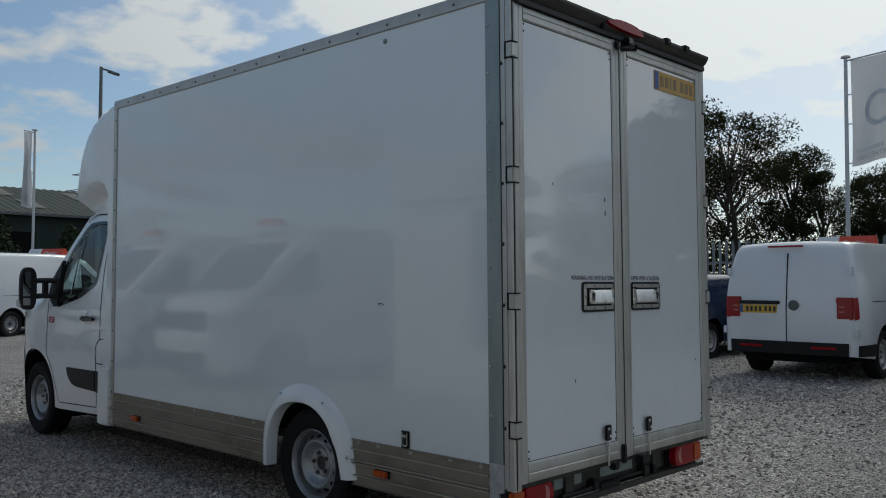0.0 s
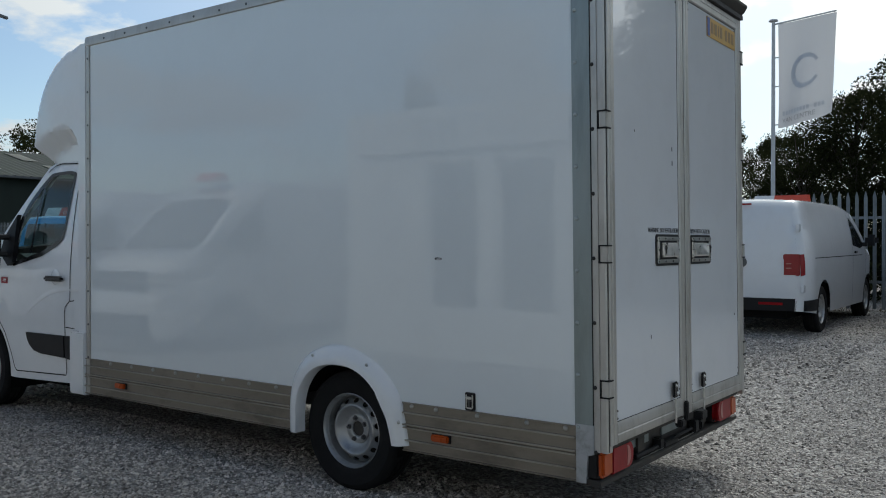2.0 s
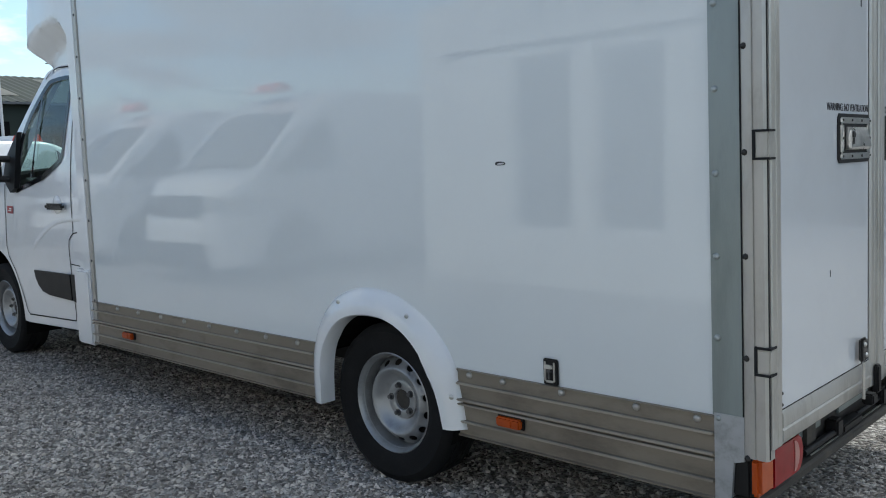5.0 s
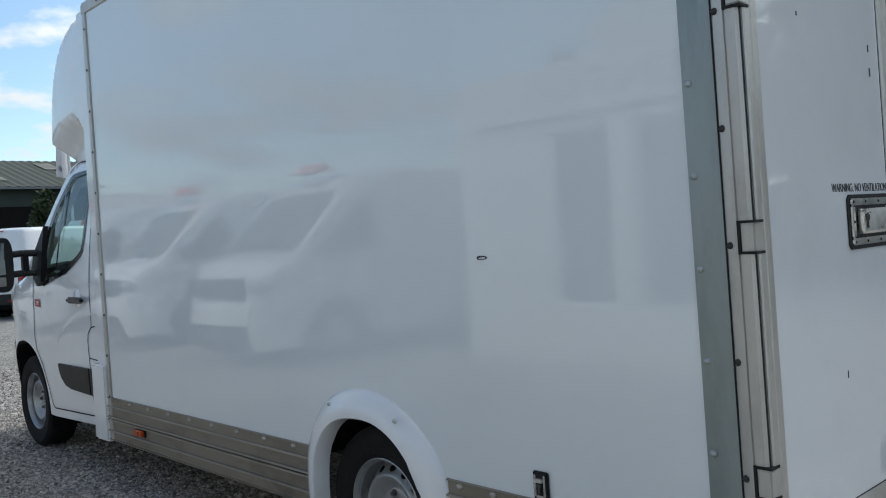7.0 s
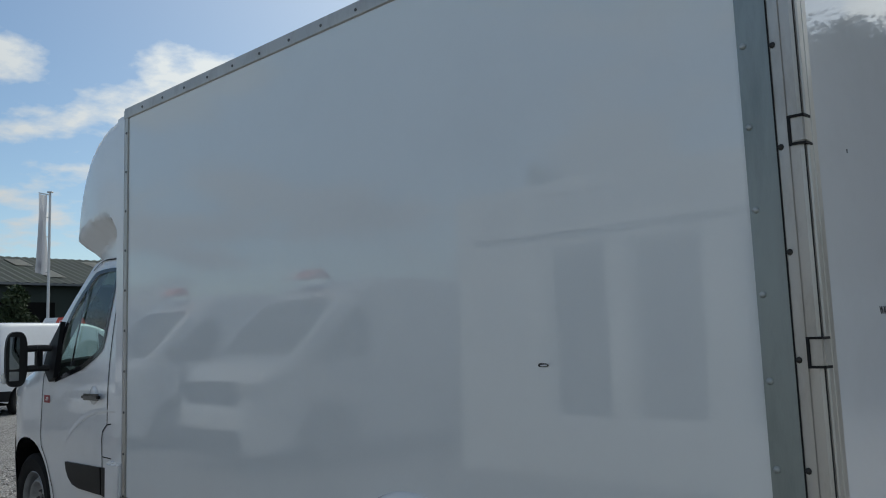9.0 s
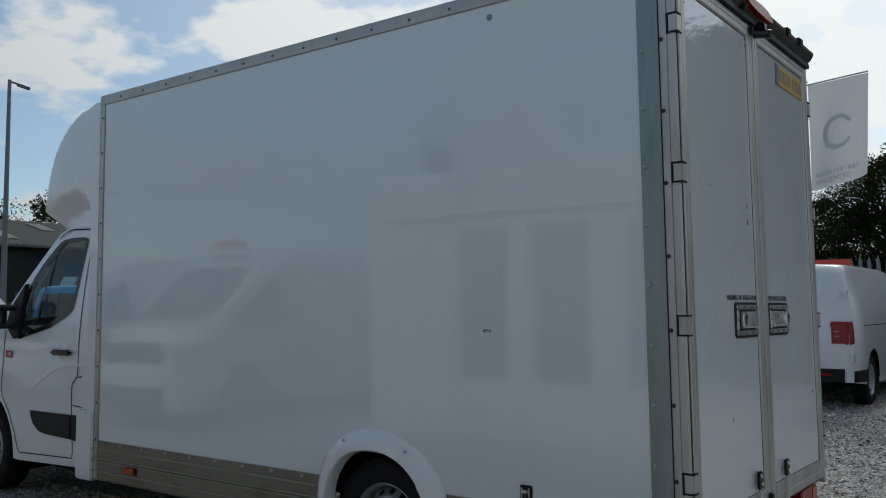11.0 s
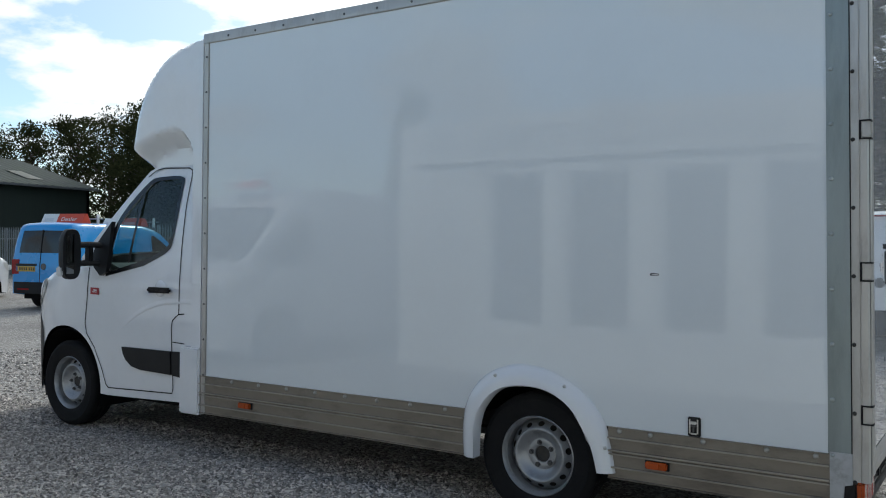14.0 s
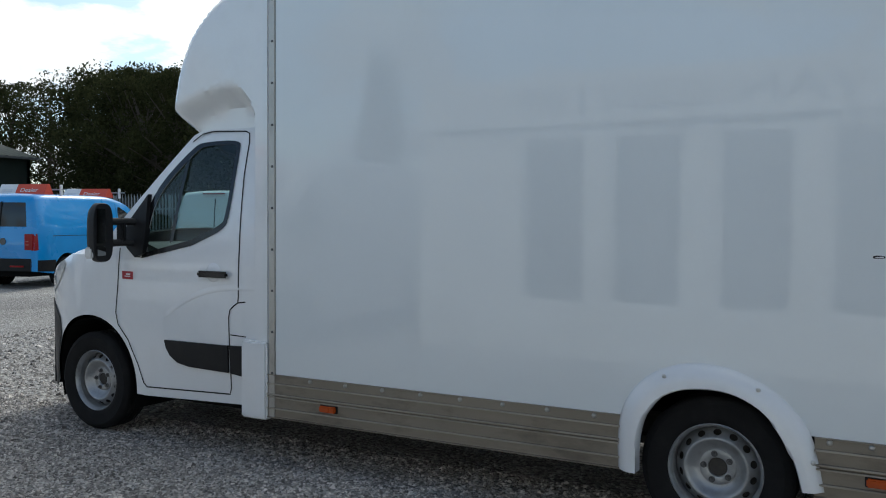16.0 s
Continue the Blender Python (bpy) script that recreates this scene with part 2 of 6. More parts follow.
def leaf_material(name, dark, light, through):
    """Thin leaves: a diffuse face that lets some light through, with patches of paler growth."""
    m = bpy.data.materials.new(name)
    m.use_nodes = True
    n, l = m.node_tree.nodes, m.node_tree.links
    n.clear()
    o, d, t, x, c, r, g = (n.new("ShaderNode" + k) for k in ("OutputMaterial", "BsdfDiffuse", "BsdfTranslucent", "MixShader", "TexCoord", "TexNoise", "NewGeometry"))
    r.inputs["Scale"].default_value, r.inputs["Detail"].default_value = 1.1, 4
    l.new(c.outputs["Object"], r.inputs["Vector"])
    add = n.new("ShaderNodeMath"); add.operation = "MULTIPLY_ADD"; add.inputs[1].default_value = 0.45
    l.new(g.outputs["Random Per Island"], add.inputs[0]); l.new(r.outputs["Fac"], add.inputs[2])
    mr = n.new("ShaderNodeMapRange"); mr.inputs["From Min"].default_value, mr.inputs["From Max"].default_value = 0.45, 1.05
    l.new(add.outputs[0], mr.inputs["Value"])
    mix = n.new("ShaderNodeMix"); mix.data_type = "RGBA"
    mix.inputs["A"].default_value, mix.inputs["B"].default_value = (*dark, 1), (*light, 1)
    l.new(mr.outputs[0], mix.inputs["Factor"])
    l.new(mix.outputs["Result"], d.inputs[0]); l.new(mix.outputs["Result"], t.inputs[0])
    x.inputs[0].default_value = through
    l.new(d.outputs[0], x.inputs[1]); l.new(t.outputs[0], x.inputs[2]); l.new(x.outputs[0], o.inputs[0])
    return m


M_LEAF = leaf_material("leaf_green", (0.020, 0.025, 0.011), (0.056, 0.060, 0.026), 0.30)
M_CONIFER = pmat("conifer_green", (0.035, 0.055, 0.02), 0.65, var=0.45, scale=2.0)
M_SHEDW = pmat("dark_green_cladding", (0.020, 0.032, 0.026), 0.6, var=0.3, scale=0.6, bump=0.004, bscale=12, stretch=(1, 6, 0.3))
M_SHEDR = pmat("mossy_grey_sheet_roof", (0.052, 0.060, 0.050), 0.8, var=0.35, scale=0.35, bump=0.01, bscale=9, dirt=((0.05, 0.065, 0.03), 0.6, 0.5))
M_SKYL = pmat("translucent_roof_sheet", (0.36, 0.35, 0.30), 0.5, var=0.2, scale=1.5)
M_LAMPP = pmat("grey_lamp_post_steel", (0.17, 0.18, 0.19), 0.5, 0.4, var=0.2, scale=2)
M_POLE = pmat("white_flagpole", (0.55, 0.56, 0.57), 0.35, var=0.08)
M_FLAGP = pmat("grey_flag_print", (0.60, 0.61, 0.64), 0.85, var=0.2, scale=5)
M_SIGNR = pmat("red_orange_sign_face", (0.62, 0.075, 0.035), 0.4, var=0.08)
M_SIGNW = pmat("white_sign_face", (0.72, 0.72, 0.72), 0.4, var=0.06)
M_FACADE = pmat("pale_render_wall", (0.78, 0.78, 0.76), 0.8, var=0.08, scale=1.2, bump=0.002, bscale=60)
M_FRAMEW = pmat("white_window_frame", (0.72, 0.72, 0.72), 0.4, var=0.05)
M_SHOWGL = pmat("dark_showroom_glass", (0.03, 0.035, 0.04), 0.05, var=0.2, scale=0.6)
M_LETTER = pmat("grey_sign_letters", (0.20, 0.21, 0.23), 0.5, var=0.1)
M_PYLON = pmat("pylon_steel", (0.22, 0.24, 0.26), 0.6, 0.3, var=0.1)
M_CONC = pmat("concrete_kerb", (0.32, 0.31, 0.29), 0.85, var=0.2, scale=4, bump=0.003, bscale=70)
M_DASH = pmat("grey_cab_trim", (0.05, 0.052, 0.056), 0.6, var=0.2, bump=0.0006, bscale=200)
M_SEAT = pmat("charcoal_seat_cloth", (0.035, 0.036, 0.040), 0.9, var=0.25, scale=30, bump=0.001, bscale=250)


def ground_material():
    m = bpy.data.materials.new("crushed_limestone_ground")
    m.use_nodes = True
    n, l = m.node_tree.nodes, m.node_tree.links
    b = n["Principled BSDF"]
    tc = n.new("ShaderNodeTexCoord")
    v = n.new("ShaderNodeTexVoronoi"); v.inputs["Scale"].default_value = 55
    v2 = n.new("ShaderNodeTexVoronoi"); v2.inputs["Scale"].default_value = 24
    big = n.new("ShaderNodeTexNoise"); big.inputs["Scale"].default_value, big.inputs["Detail"].default_value = 0.45, 7
    mid = n.new("ShaderNodeTexNoise"); mid.inputs["Scale"].default_value, mid.inputs["Detail"].default_value = 5.0, 6
    for k in (v, v2, big, mid):
        l.new(tc.outputs["Object"], k.inputs["Vector"])
    sep = n.new("ShaderNodeSeparateColor"); l.new(v.outputs["Color"], sep.inputs[0])
    ramp = n.new("ShaderNodeValToRGB")
    e = ramp.color_ramp.elements
    e[0].position, e[0].color = 0.0, (0.15, 0.138, 0.126, 1)
    e[1].position, e[1].color = 1.0, (0.62, 0.595, 0.55, 1)
    k = e.new(0.5); k.color = (0.31, 0.285, 0.262, 1)
    l.new(sep.outputs[0], ramp.inputs[0])
    mx = n.new("ShaderNodeMix"); mx.data_type = "RGBA"; mx.blend_type = "MULTIPLY"
    mr = n.new("ShaderNodeMapRange"); mr.inputs["From Min"].default_value, mr.inputs["From Max"].default_value = 0.3, 0.7
    mr.inputs["To Min"].default_value, mr.inputs["To Max"].default_value = 0.72, 1.15
    l.new(big.outputs["Fac"], mr.inputs["Value"])
    cm = n.new("ShaderNodeCombineColor")
    for i in range(3):
        l.new(mr.outputs[0], cm.inputs[i])
    mx.inputs["Factor"].default_value = 1.0
    l.new(ramp.outputs[0], mx.inputs["A"]); l.new(cm.outputs[0], mx.inputs["B"])
    l.new(mx.outputs["Result"], b.inputs["Base Color"])
    b.inputs["Roughness"].default_value = 0.9
    add = n.new("ShaderNodeMath"); add.operation = "ADD"
    l.new(v.outputs["Distance"], add.inputs[0]); l.new(v2.outputs["Distance"], add.inputs[1])
    bp = n.new("ShaderNodeBump"); bp.inputs["Strength"].default_value, bp.inputs["Distance"].default_value = 1.0, 0.016
    bp.invert = True
    l.new(add.outputs[0], bp.inputs["Height"]); l.new(bp.outputs[0], b.inputs["Normal"])
    return m


def stone_material():
    m = bpy.data.materials.new("limestone_chippings")
    m.use_nodes = True
    n, l = m.node_tree.nodes, m.node_tree.links
    b = n["Principled BSDF"]
    g = n.new("ShaderNodeNewGeometry")
    ramp = n.new("ShaderNodeValToRGB")
    e = ramp.color_ramp.elements
    e[0].position, e[0].color = 0.0, (0.13, 0.117, 0.107, 1)
    e[1].position, e[1].color = 1.0, (0.76, 0.70, 0.64, 1)
    k = e.new(0.55); k.color = (0.42, 0.385, 0.350, 1)
    l.new(g.outputs["Random Per Island"], ramp.inputs[0])
    tc = n.new("ShaderNodeTexCoord")
    t = n.new("ShaderNodeTexNoise"); t.inputs["Scale"].default_value, t.inputs["Detail"].default_value = 0.5, 6
    l.new(tc.outputs["Object"], t.inputs["Vector"])
    mr = n.new("ShaderNodeMapRange"); mr.inputs["From Min"].default_value, mr.inputs["From Max"].default_value = 0.3, 0.7
    mr.inputs["To Min"].default_value, mr.inputs["To Max"].default_value = 0.75, 1.15
    l.new(t.outputs["Fac"], mr.inputs["Value"])
    hv = n.new("ShaderNodeHueSaturation")
    l.new(mr.outputs[0], hv.inputs["Value"]); l.new(ramp.outputs[0], hv.inputs["Color"]); l.new(hv.outputs[0], b.inputs["Base Color"])
    b.inputs["Roughness"].default_value = 0.85
    return m


M_GROUND, M_STONE = ground_material(), stone_material()


# ---- mesh helpers ----
def wm(ob):
    m = ob.matrix_basis.copy()
    while ob.parent:
        ob = ob.parent
        m = ob.matrix_basis @ m
    return m


def part(name, bm, material, parent=None, label="", smooth=30):
    """Links a bmesh, given in world metres, as one mesh object under a thing or a part."""
    bmesh.ops.recalc_face_normals(bm, faces=bm.faces[:])
    if parent:
        bm.transform(wm(parent).inverted())
    me = bpy.data.meshes.new(name)
    bm.to_mesh(me)
    bm.free()
    me.materials.append(material)
    if smooth:
        me.shade_smooth()
        me.set_sharp_from_angle(angle=radians(smooth))
    ob = new(name, me)
    if parent:
        ob.parent = parent
    if label:
        ob["label"] = label
    return ob


def thing(name, at, label, category, group="", kind=""):
    ob = new(name)
    ob.empty_display_size = 0.2
    ob.matrix_basis = Matrix.Translation(at)
    return tagged(ob, label, category, group, kind)


def bx(bm, x0, x1, y0, y1, z0, z1, bev=0.0):
    b = bmesh.new()
    bmesh.ops.create_cube(b, size=1)
    b.transform(Matrix.Translation(((x0 + x1) / 2, (y0 + y1) / 2, (z0 + z1) / 2)) @ Matrix.Diagonal((abs(x1 - x0), abs(y1 - y0), abs(z1 - z0), 1)))
    if bev:
        bmesh.ops.bevel(b, geom=b.edges[:], offset=bev, segments=2, affect="EDGES")
    join(bm, b)
    return bm


def join(bm, b):
    me = bpy.data.meshes.new("tmp")
    b.to_mesh(me)
    b.free()
    bm.from_mesh(me)
    bpy.data.meshes.remove(me)


def box(*a, bev=0.0):
    return bx(bmesh.new(), *a, bev=bev)


def cyl(bm, p0, p1, r0, r1=None, n=12):
    p0, p1 = Vector(p0), Vector(p1)
    d = p1 - p0
    b = bmesh.new()
    bmesh.ops.create_cone(b, cap_ends=True, segments=n, radius1=r0, radius2=r0 if r1 is None else r1, depth=d.length)
    b.transform(Matrix.Translation((p0 + p1) / 2) @ d.to_track_quat("Z", "Y").to_matrix().to_4x4())
    join(bm, b)
    return bm


def dome(bm, p, axis, r, h, n=8):
    """A round rivet head on a surface."""
    b = bmesh.new()
    rings = [[b.verts.new((r * math.cos(a) * k, r * math.sin(a) * k, hh)) for a in [2 * math.pi * i / n for i in range(n)]] for k, hh in ((1, 0), (0.85, h * 0.6), (0.45, h))]
    top = b.verts.new((0, 0, h))
    for q in range(2):
        for i in range(n):
            b.faces.new((rings[q][i], rings[q][(i + 1) % n], rings[q + 1][(i + 1) % n], rings[q + 1][i]))
    for i in range(n):
        b.faces.new((rings[2][i], rings[2][(i + 1) % n], top))
    b.transform(Matrix.Translation(p) @ Vector(axis).to_track_quat("Z", "Y").to_matrix().to_4x4())
    join(bm, b)
    return bm


def studs(name, points, axis, r, h, material, parent, n=8):
    """Alike rivet or bolt heads, each an object of its own on one mesh."""
    me, inv = None, wm(parent).inverted()
    for p in points:
        if me is None:
            b = dome(bmesh.new(), (0, 0, 0), axis, r, h, n)
            me = bpy.data.meshes.new(name)
            b.to_mesh(me)
            b.free()
            me.materials.append(material)
            me.shade_smooth()
        ob = new(name, me)
        ob.parent = parent
        ob.matrix_basis = Matrix.Translation(inv @ Vector(p))


def lathe(bm, prof, centre, axis=(0, -1, 0), n=40):
    """Turns a profile of (radius, offset along axis) round the axis."""
    b = bmesh.new()
    rings = [[b.verts.new((r * math.cos(2 * math.pi * i / n), r * math.sin(2 * math.pi * i / n), o)) for i in range(n)] for r, o in prof]
    for q in range(len(rings) - 1):
        for i in range(n):
            b.faces.new((rings[q][i], rings[q][(i + 1) % n], rings[q + 1][(i + 1) % n], rings[q + 1][i]))
    b.transform(Matrix.Translation(centre) @ Vector(axis).to_track_quat("Z", "Y").to_matrix().to_4x4())
    join(bm, b)
    return bm


def sweep(bm, pts, radius, n=8):
    """A round tube along points."""
    for a, b in zip(pts, pts[1:]):
        cyl(bm, a, b, radius, n=n)
    return bm


def extrude_poly(bm, poly, axis, a0, a1):
    """A prism: poly in the two other axes, from a0 to a1 along axis."""
    def put(p, a):
        q = list(p)
        q.insert("xyz".index(axis), a)
        return q
    b = bmesh.new()
    lo, hi = [b.verts.new(put(p, a0)) for p in poly], [b.verts.new(put(p, a1)) for p in poly]
    b.faces.new(lo); b.faces.new(hi)
    for i in range(len(poly)):
        j = (i + 1) % len(poly)
        b.faces.new((lo[i], lo[j], hi[j], hi[i]))
    join(bm, b)
    return bm


def resample(pts, step):
    out = [pts[0]]
    for (xa, za), (xb, zb) in zip(pts, pts[1:]):
        n = max(1, round(math.hypot(xb - xa, zb - za) / step))
        out += [(xa + (xb - xa) * i / n, za + (zb - za) * i / n) for i in range(1, n + 1)]
    return out


def rounded(pts, passes=2):
    """Corner cutting on an open line, the ends kept."""
    for _ in range(passes):
        q = [pts[0]]
        for a, b in zip(pts, pts[1:]):
            q += [(a[0] * 0.75 + b[0] * 0.25, a[1] * 0.75 + b[1] * 0.25), (a[0] * 0.25 + b[0] * 0.75, a[1] * 0.25 + b[1] * 0.75)]
        pts = q + [pts[-1]]
    return pts


def closed_round(pts, passes=2):
    for _ in range(passes):
        q = []
        for a, b in zip(pts, pts[1:] + pts[:1]):
            q += [(a[0] * 0.75 + b[0] * 0.25, a[1] * 0.75 + b[1] * 0.25), (a[0] * 0.25 + b[0] * 0.75, a[1] * 0.25 + b[1] * 0.75)]
        pts = q
    return pts


def arc(cx, cz, a, b, d0, d1, n=18):
    return [(cx + a * math.cos(radians(d0 + (d1 - d0) * i / n)), cz + b * math.sin(radians(d0 + (d1 - d0) * i / n))) for i in range(n + 1)]


def skin(outer, holes, yfun, step=0.1, bm=None, thick=0.0, zcuts=(), xcuts=()):
    """A curved panel: a flat outline in x and z with holes, cut into a grid and laid on the surface y = yfun(x, z)."""
    b = bmesh.new()
    for loop in [outer] + list(holes):
        vs = [b.verts.new((x, 0, z)) for x, z in loop]
        for i in range(len(vs)):
            b.edges.new((vs[i], vs[(i + 1) % len(vs)]))
    bmesh.ops.triangle_fill(b, use_beauty=True, use_dissolve=False, edges=b.edges[:])
    xs, zs = [p[0] for p in outer], [p[1] for p in outer]
    for lo, hi, no in ((min(xs), max(xs), (1, 0, 0)), (min(zs), max(zs), (0, 0, 1))):
        n = int((hi - lo) / step)
        for i in range(1, n + 1):
            c = lo + (hi - lo) * i / (n + 1)
            bmesh.ops.bisect_plane(b, geom=b.verts[:] + b.edges[:] + b.faces[:], plane_co=(c * no[0], 0, c * no[2]), plane_no=no, dist=0.0005)
    for cuts, no in ((xcuts, (1, 0, 0)), (zcuts, (0, 0, 1))):
        for c in cuts:
            bmesh.ops.bisect_plane(b, geom=b.verts[:] + b.edges[:] + b.faces[:], plane_co=(c * no[0], 0, c * no[2]), plane_no=no, dist=0.0005)
    for v in b.verts:
        v.co.y = yfun(v.co.x, v.co.z)
    if thick:
        r = bmesh.ops.extrude_face_region(b, geom=b.faces[:])
        for v in [g for g in r["geom"] if isinstance(g, bmesh.types.BMVert)]:
            v.co.y += thick
    if bm is None:
        return b
    join(bm, b)
    return bm


def ribbon(line, yfun, width, lift, bm=None):
    """A narrow strip along a line on the surface, for panel gaps."""
    b = bmesh.new()
    rows = []
    for i, (x, z) in enumerate(line):
        a, c = line[max(0, i - 1)], line[min(len(line) - 1, i + 1)]
        dx, dz = c[0] - a[0], c[1] - a[1]
        k = width / 2 / (math.hypot(dx, dz) or 1)
        rows.append([b.verts.new((px, yfun(px, pz) + lift, pz)) for px, pz in ((x - dz * k, z + dx * k), (x + dz * k, z - dx * k))])
    for r, q in zip(rows, rows[1:]):
        b.faces.new((r[0], r[1], q[1], q[0]))
    if bm is None:
        return b
    join(bm, b)
    return bm


def writing(text, size, m, material, parent, label="", width=None, name="lettering", bend=None, thin=0.0):
    """Flat letters of the built-in font, at pose m, in the text's own x and y."""
    cu = bpy.data.curves.new("tmp", "FONT")
    cu.body, cu.size, cu.extrude, cu.offset = text, size, 0.0006, thin
    ob = bpy.data.objects.new("tmp", cu)
    scene.collection.objects.link(ob)
    bpy.context.view_layer.update()
    me = bpy.data.meshes.new_from_object(ob.evaluated_get(bpy.context.evaluated_depsgraph_get()))
    bpy.data.objects.remove(ob)
    bpy.data.curves.remove(cu)
    b = bmesh.new()
    b.from_mesh(me)
    bpy.data.meshes.remove(me)
    if width:
        xs = [v.co.x for v in b.verts]
        b.transform(Matrix.Diagonal((width / (max(xs) - min(xs)), 1, 1, 1)) @ Matrix.Translation((-min(xs), 0, 0)))
    if bend:
        for v in b.verts:
            v.co = bend(v.co)
    b.transform(m)
    return part(name, b, material, parent, label, smooth=0)


def body_width(half, belt, top, tumble, x_front, x_nose, nose, x_back, x_tail, tail, prof, roll):
    """Half the width of a vehicle body at (x, z): leaning in above the belt, drawn in to nose and tail, and rolled over at the edge of its outline."""
    lines = prof if isinstance(prof[0][0], (tuple, list)) else [prof]
    edges = [e for line in lines for e in zip(line, line[1:])]
    def f(x, z):
        w = half
        if z > belt:
            w -= tumble * ((z - belt) / (top - belt)) ** 1.6
        else:
            w -= 0.035 * ((belt - z) / belt) ** 2
        k = (x - x_front) / (x_nose - x_front)
        if k > 0:
            w -= nose * k ** 2.2
        k = (x - x_back) / (x_tail - x_back)
        if k > 0:
            w -= tail * k ** 2
        d = 9.0
        for (xa, za), (xb, zb) in edges:
            ex, ez = xb - xa, zb - za
            t = max(0, min(1, ((x - xa) * ex + (z - za) * ez) / (ex * ex + ez * ez + 1e-9)))
            d = min(d, (x - xa - t * ex) ** 2 + (z - za - t * ez) ** 2)
        d = math.sqrt(d)
        if d < roll:
            w -= roll * 0.8 * (1 - math.sqrt(max(0, 1 - (1 - d / roll) ** 2)))
        return w
    return f


def spine(prof, yc, width, crown, keep, n=12):
    """The top of a body: strips across from side to side along the outline. keep(x, z, u) picks the faces."""
    b = bmesh.new()
    rows = []
    turn = sum(a[0] * c[1] - c[0] * a[1] for a, c in zip(prof, prof[1:] + prof[:1]))
    for i, (x, z) in enumerate(prof):
        a, c = prof[max(0, i - 1)], prof[min(len(prof) - 1, i + 1)]
        dx, dz = c[0] - a[0], c[1] - a[1]
        k = (math.hypot(dx, dz) or 1) * (1 if turn > 0 else -1)
        nx, nz = dz / k, -dx / k
        w = width(x, z)
        row = []
        for j in range(n + 1):
            u = -1 + 2 * j / n
            o = crown(x, z) * (1 - u * u)
            row.append(b.verts.new((x + nx * o, yc + w * u, z + nz * o)))
        rows.append(row)
    for i in range(len(rows) - 1):
        xm, zm = (prof[i][0] + prof[i + 1][0]) / 2, (prof[i][1] + prof[i + 1][1]) / 2
        for j in range(n):
            if keep(xm, zm, abs(-1 + (2 * j + 1) / n)):
                b.faces.new((rows[i][j], rows[i][j + 1], rows[i + 1][j + 1], rows[i + 1][j]))
    bmesh.ops.delete(b, geom=[v for v in b.verts if not v.link_faces], context="VERTS")
    return b


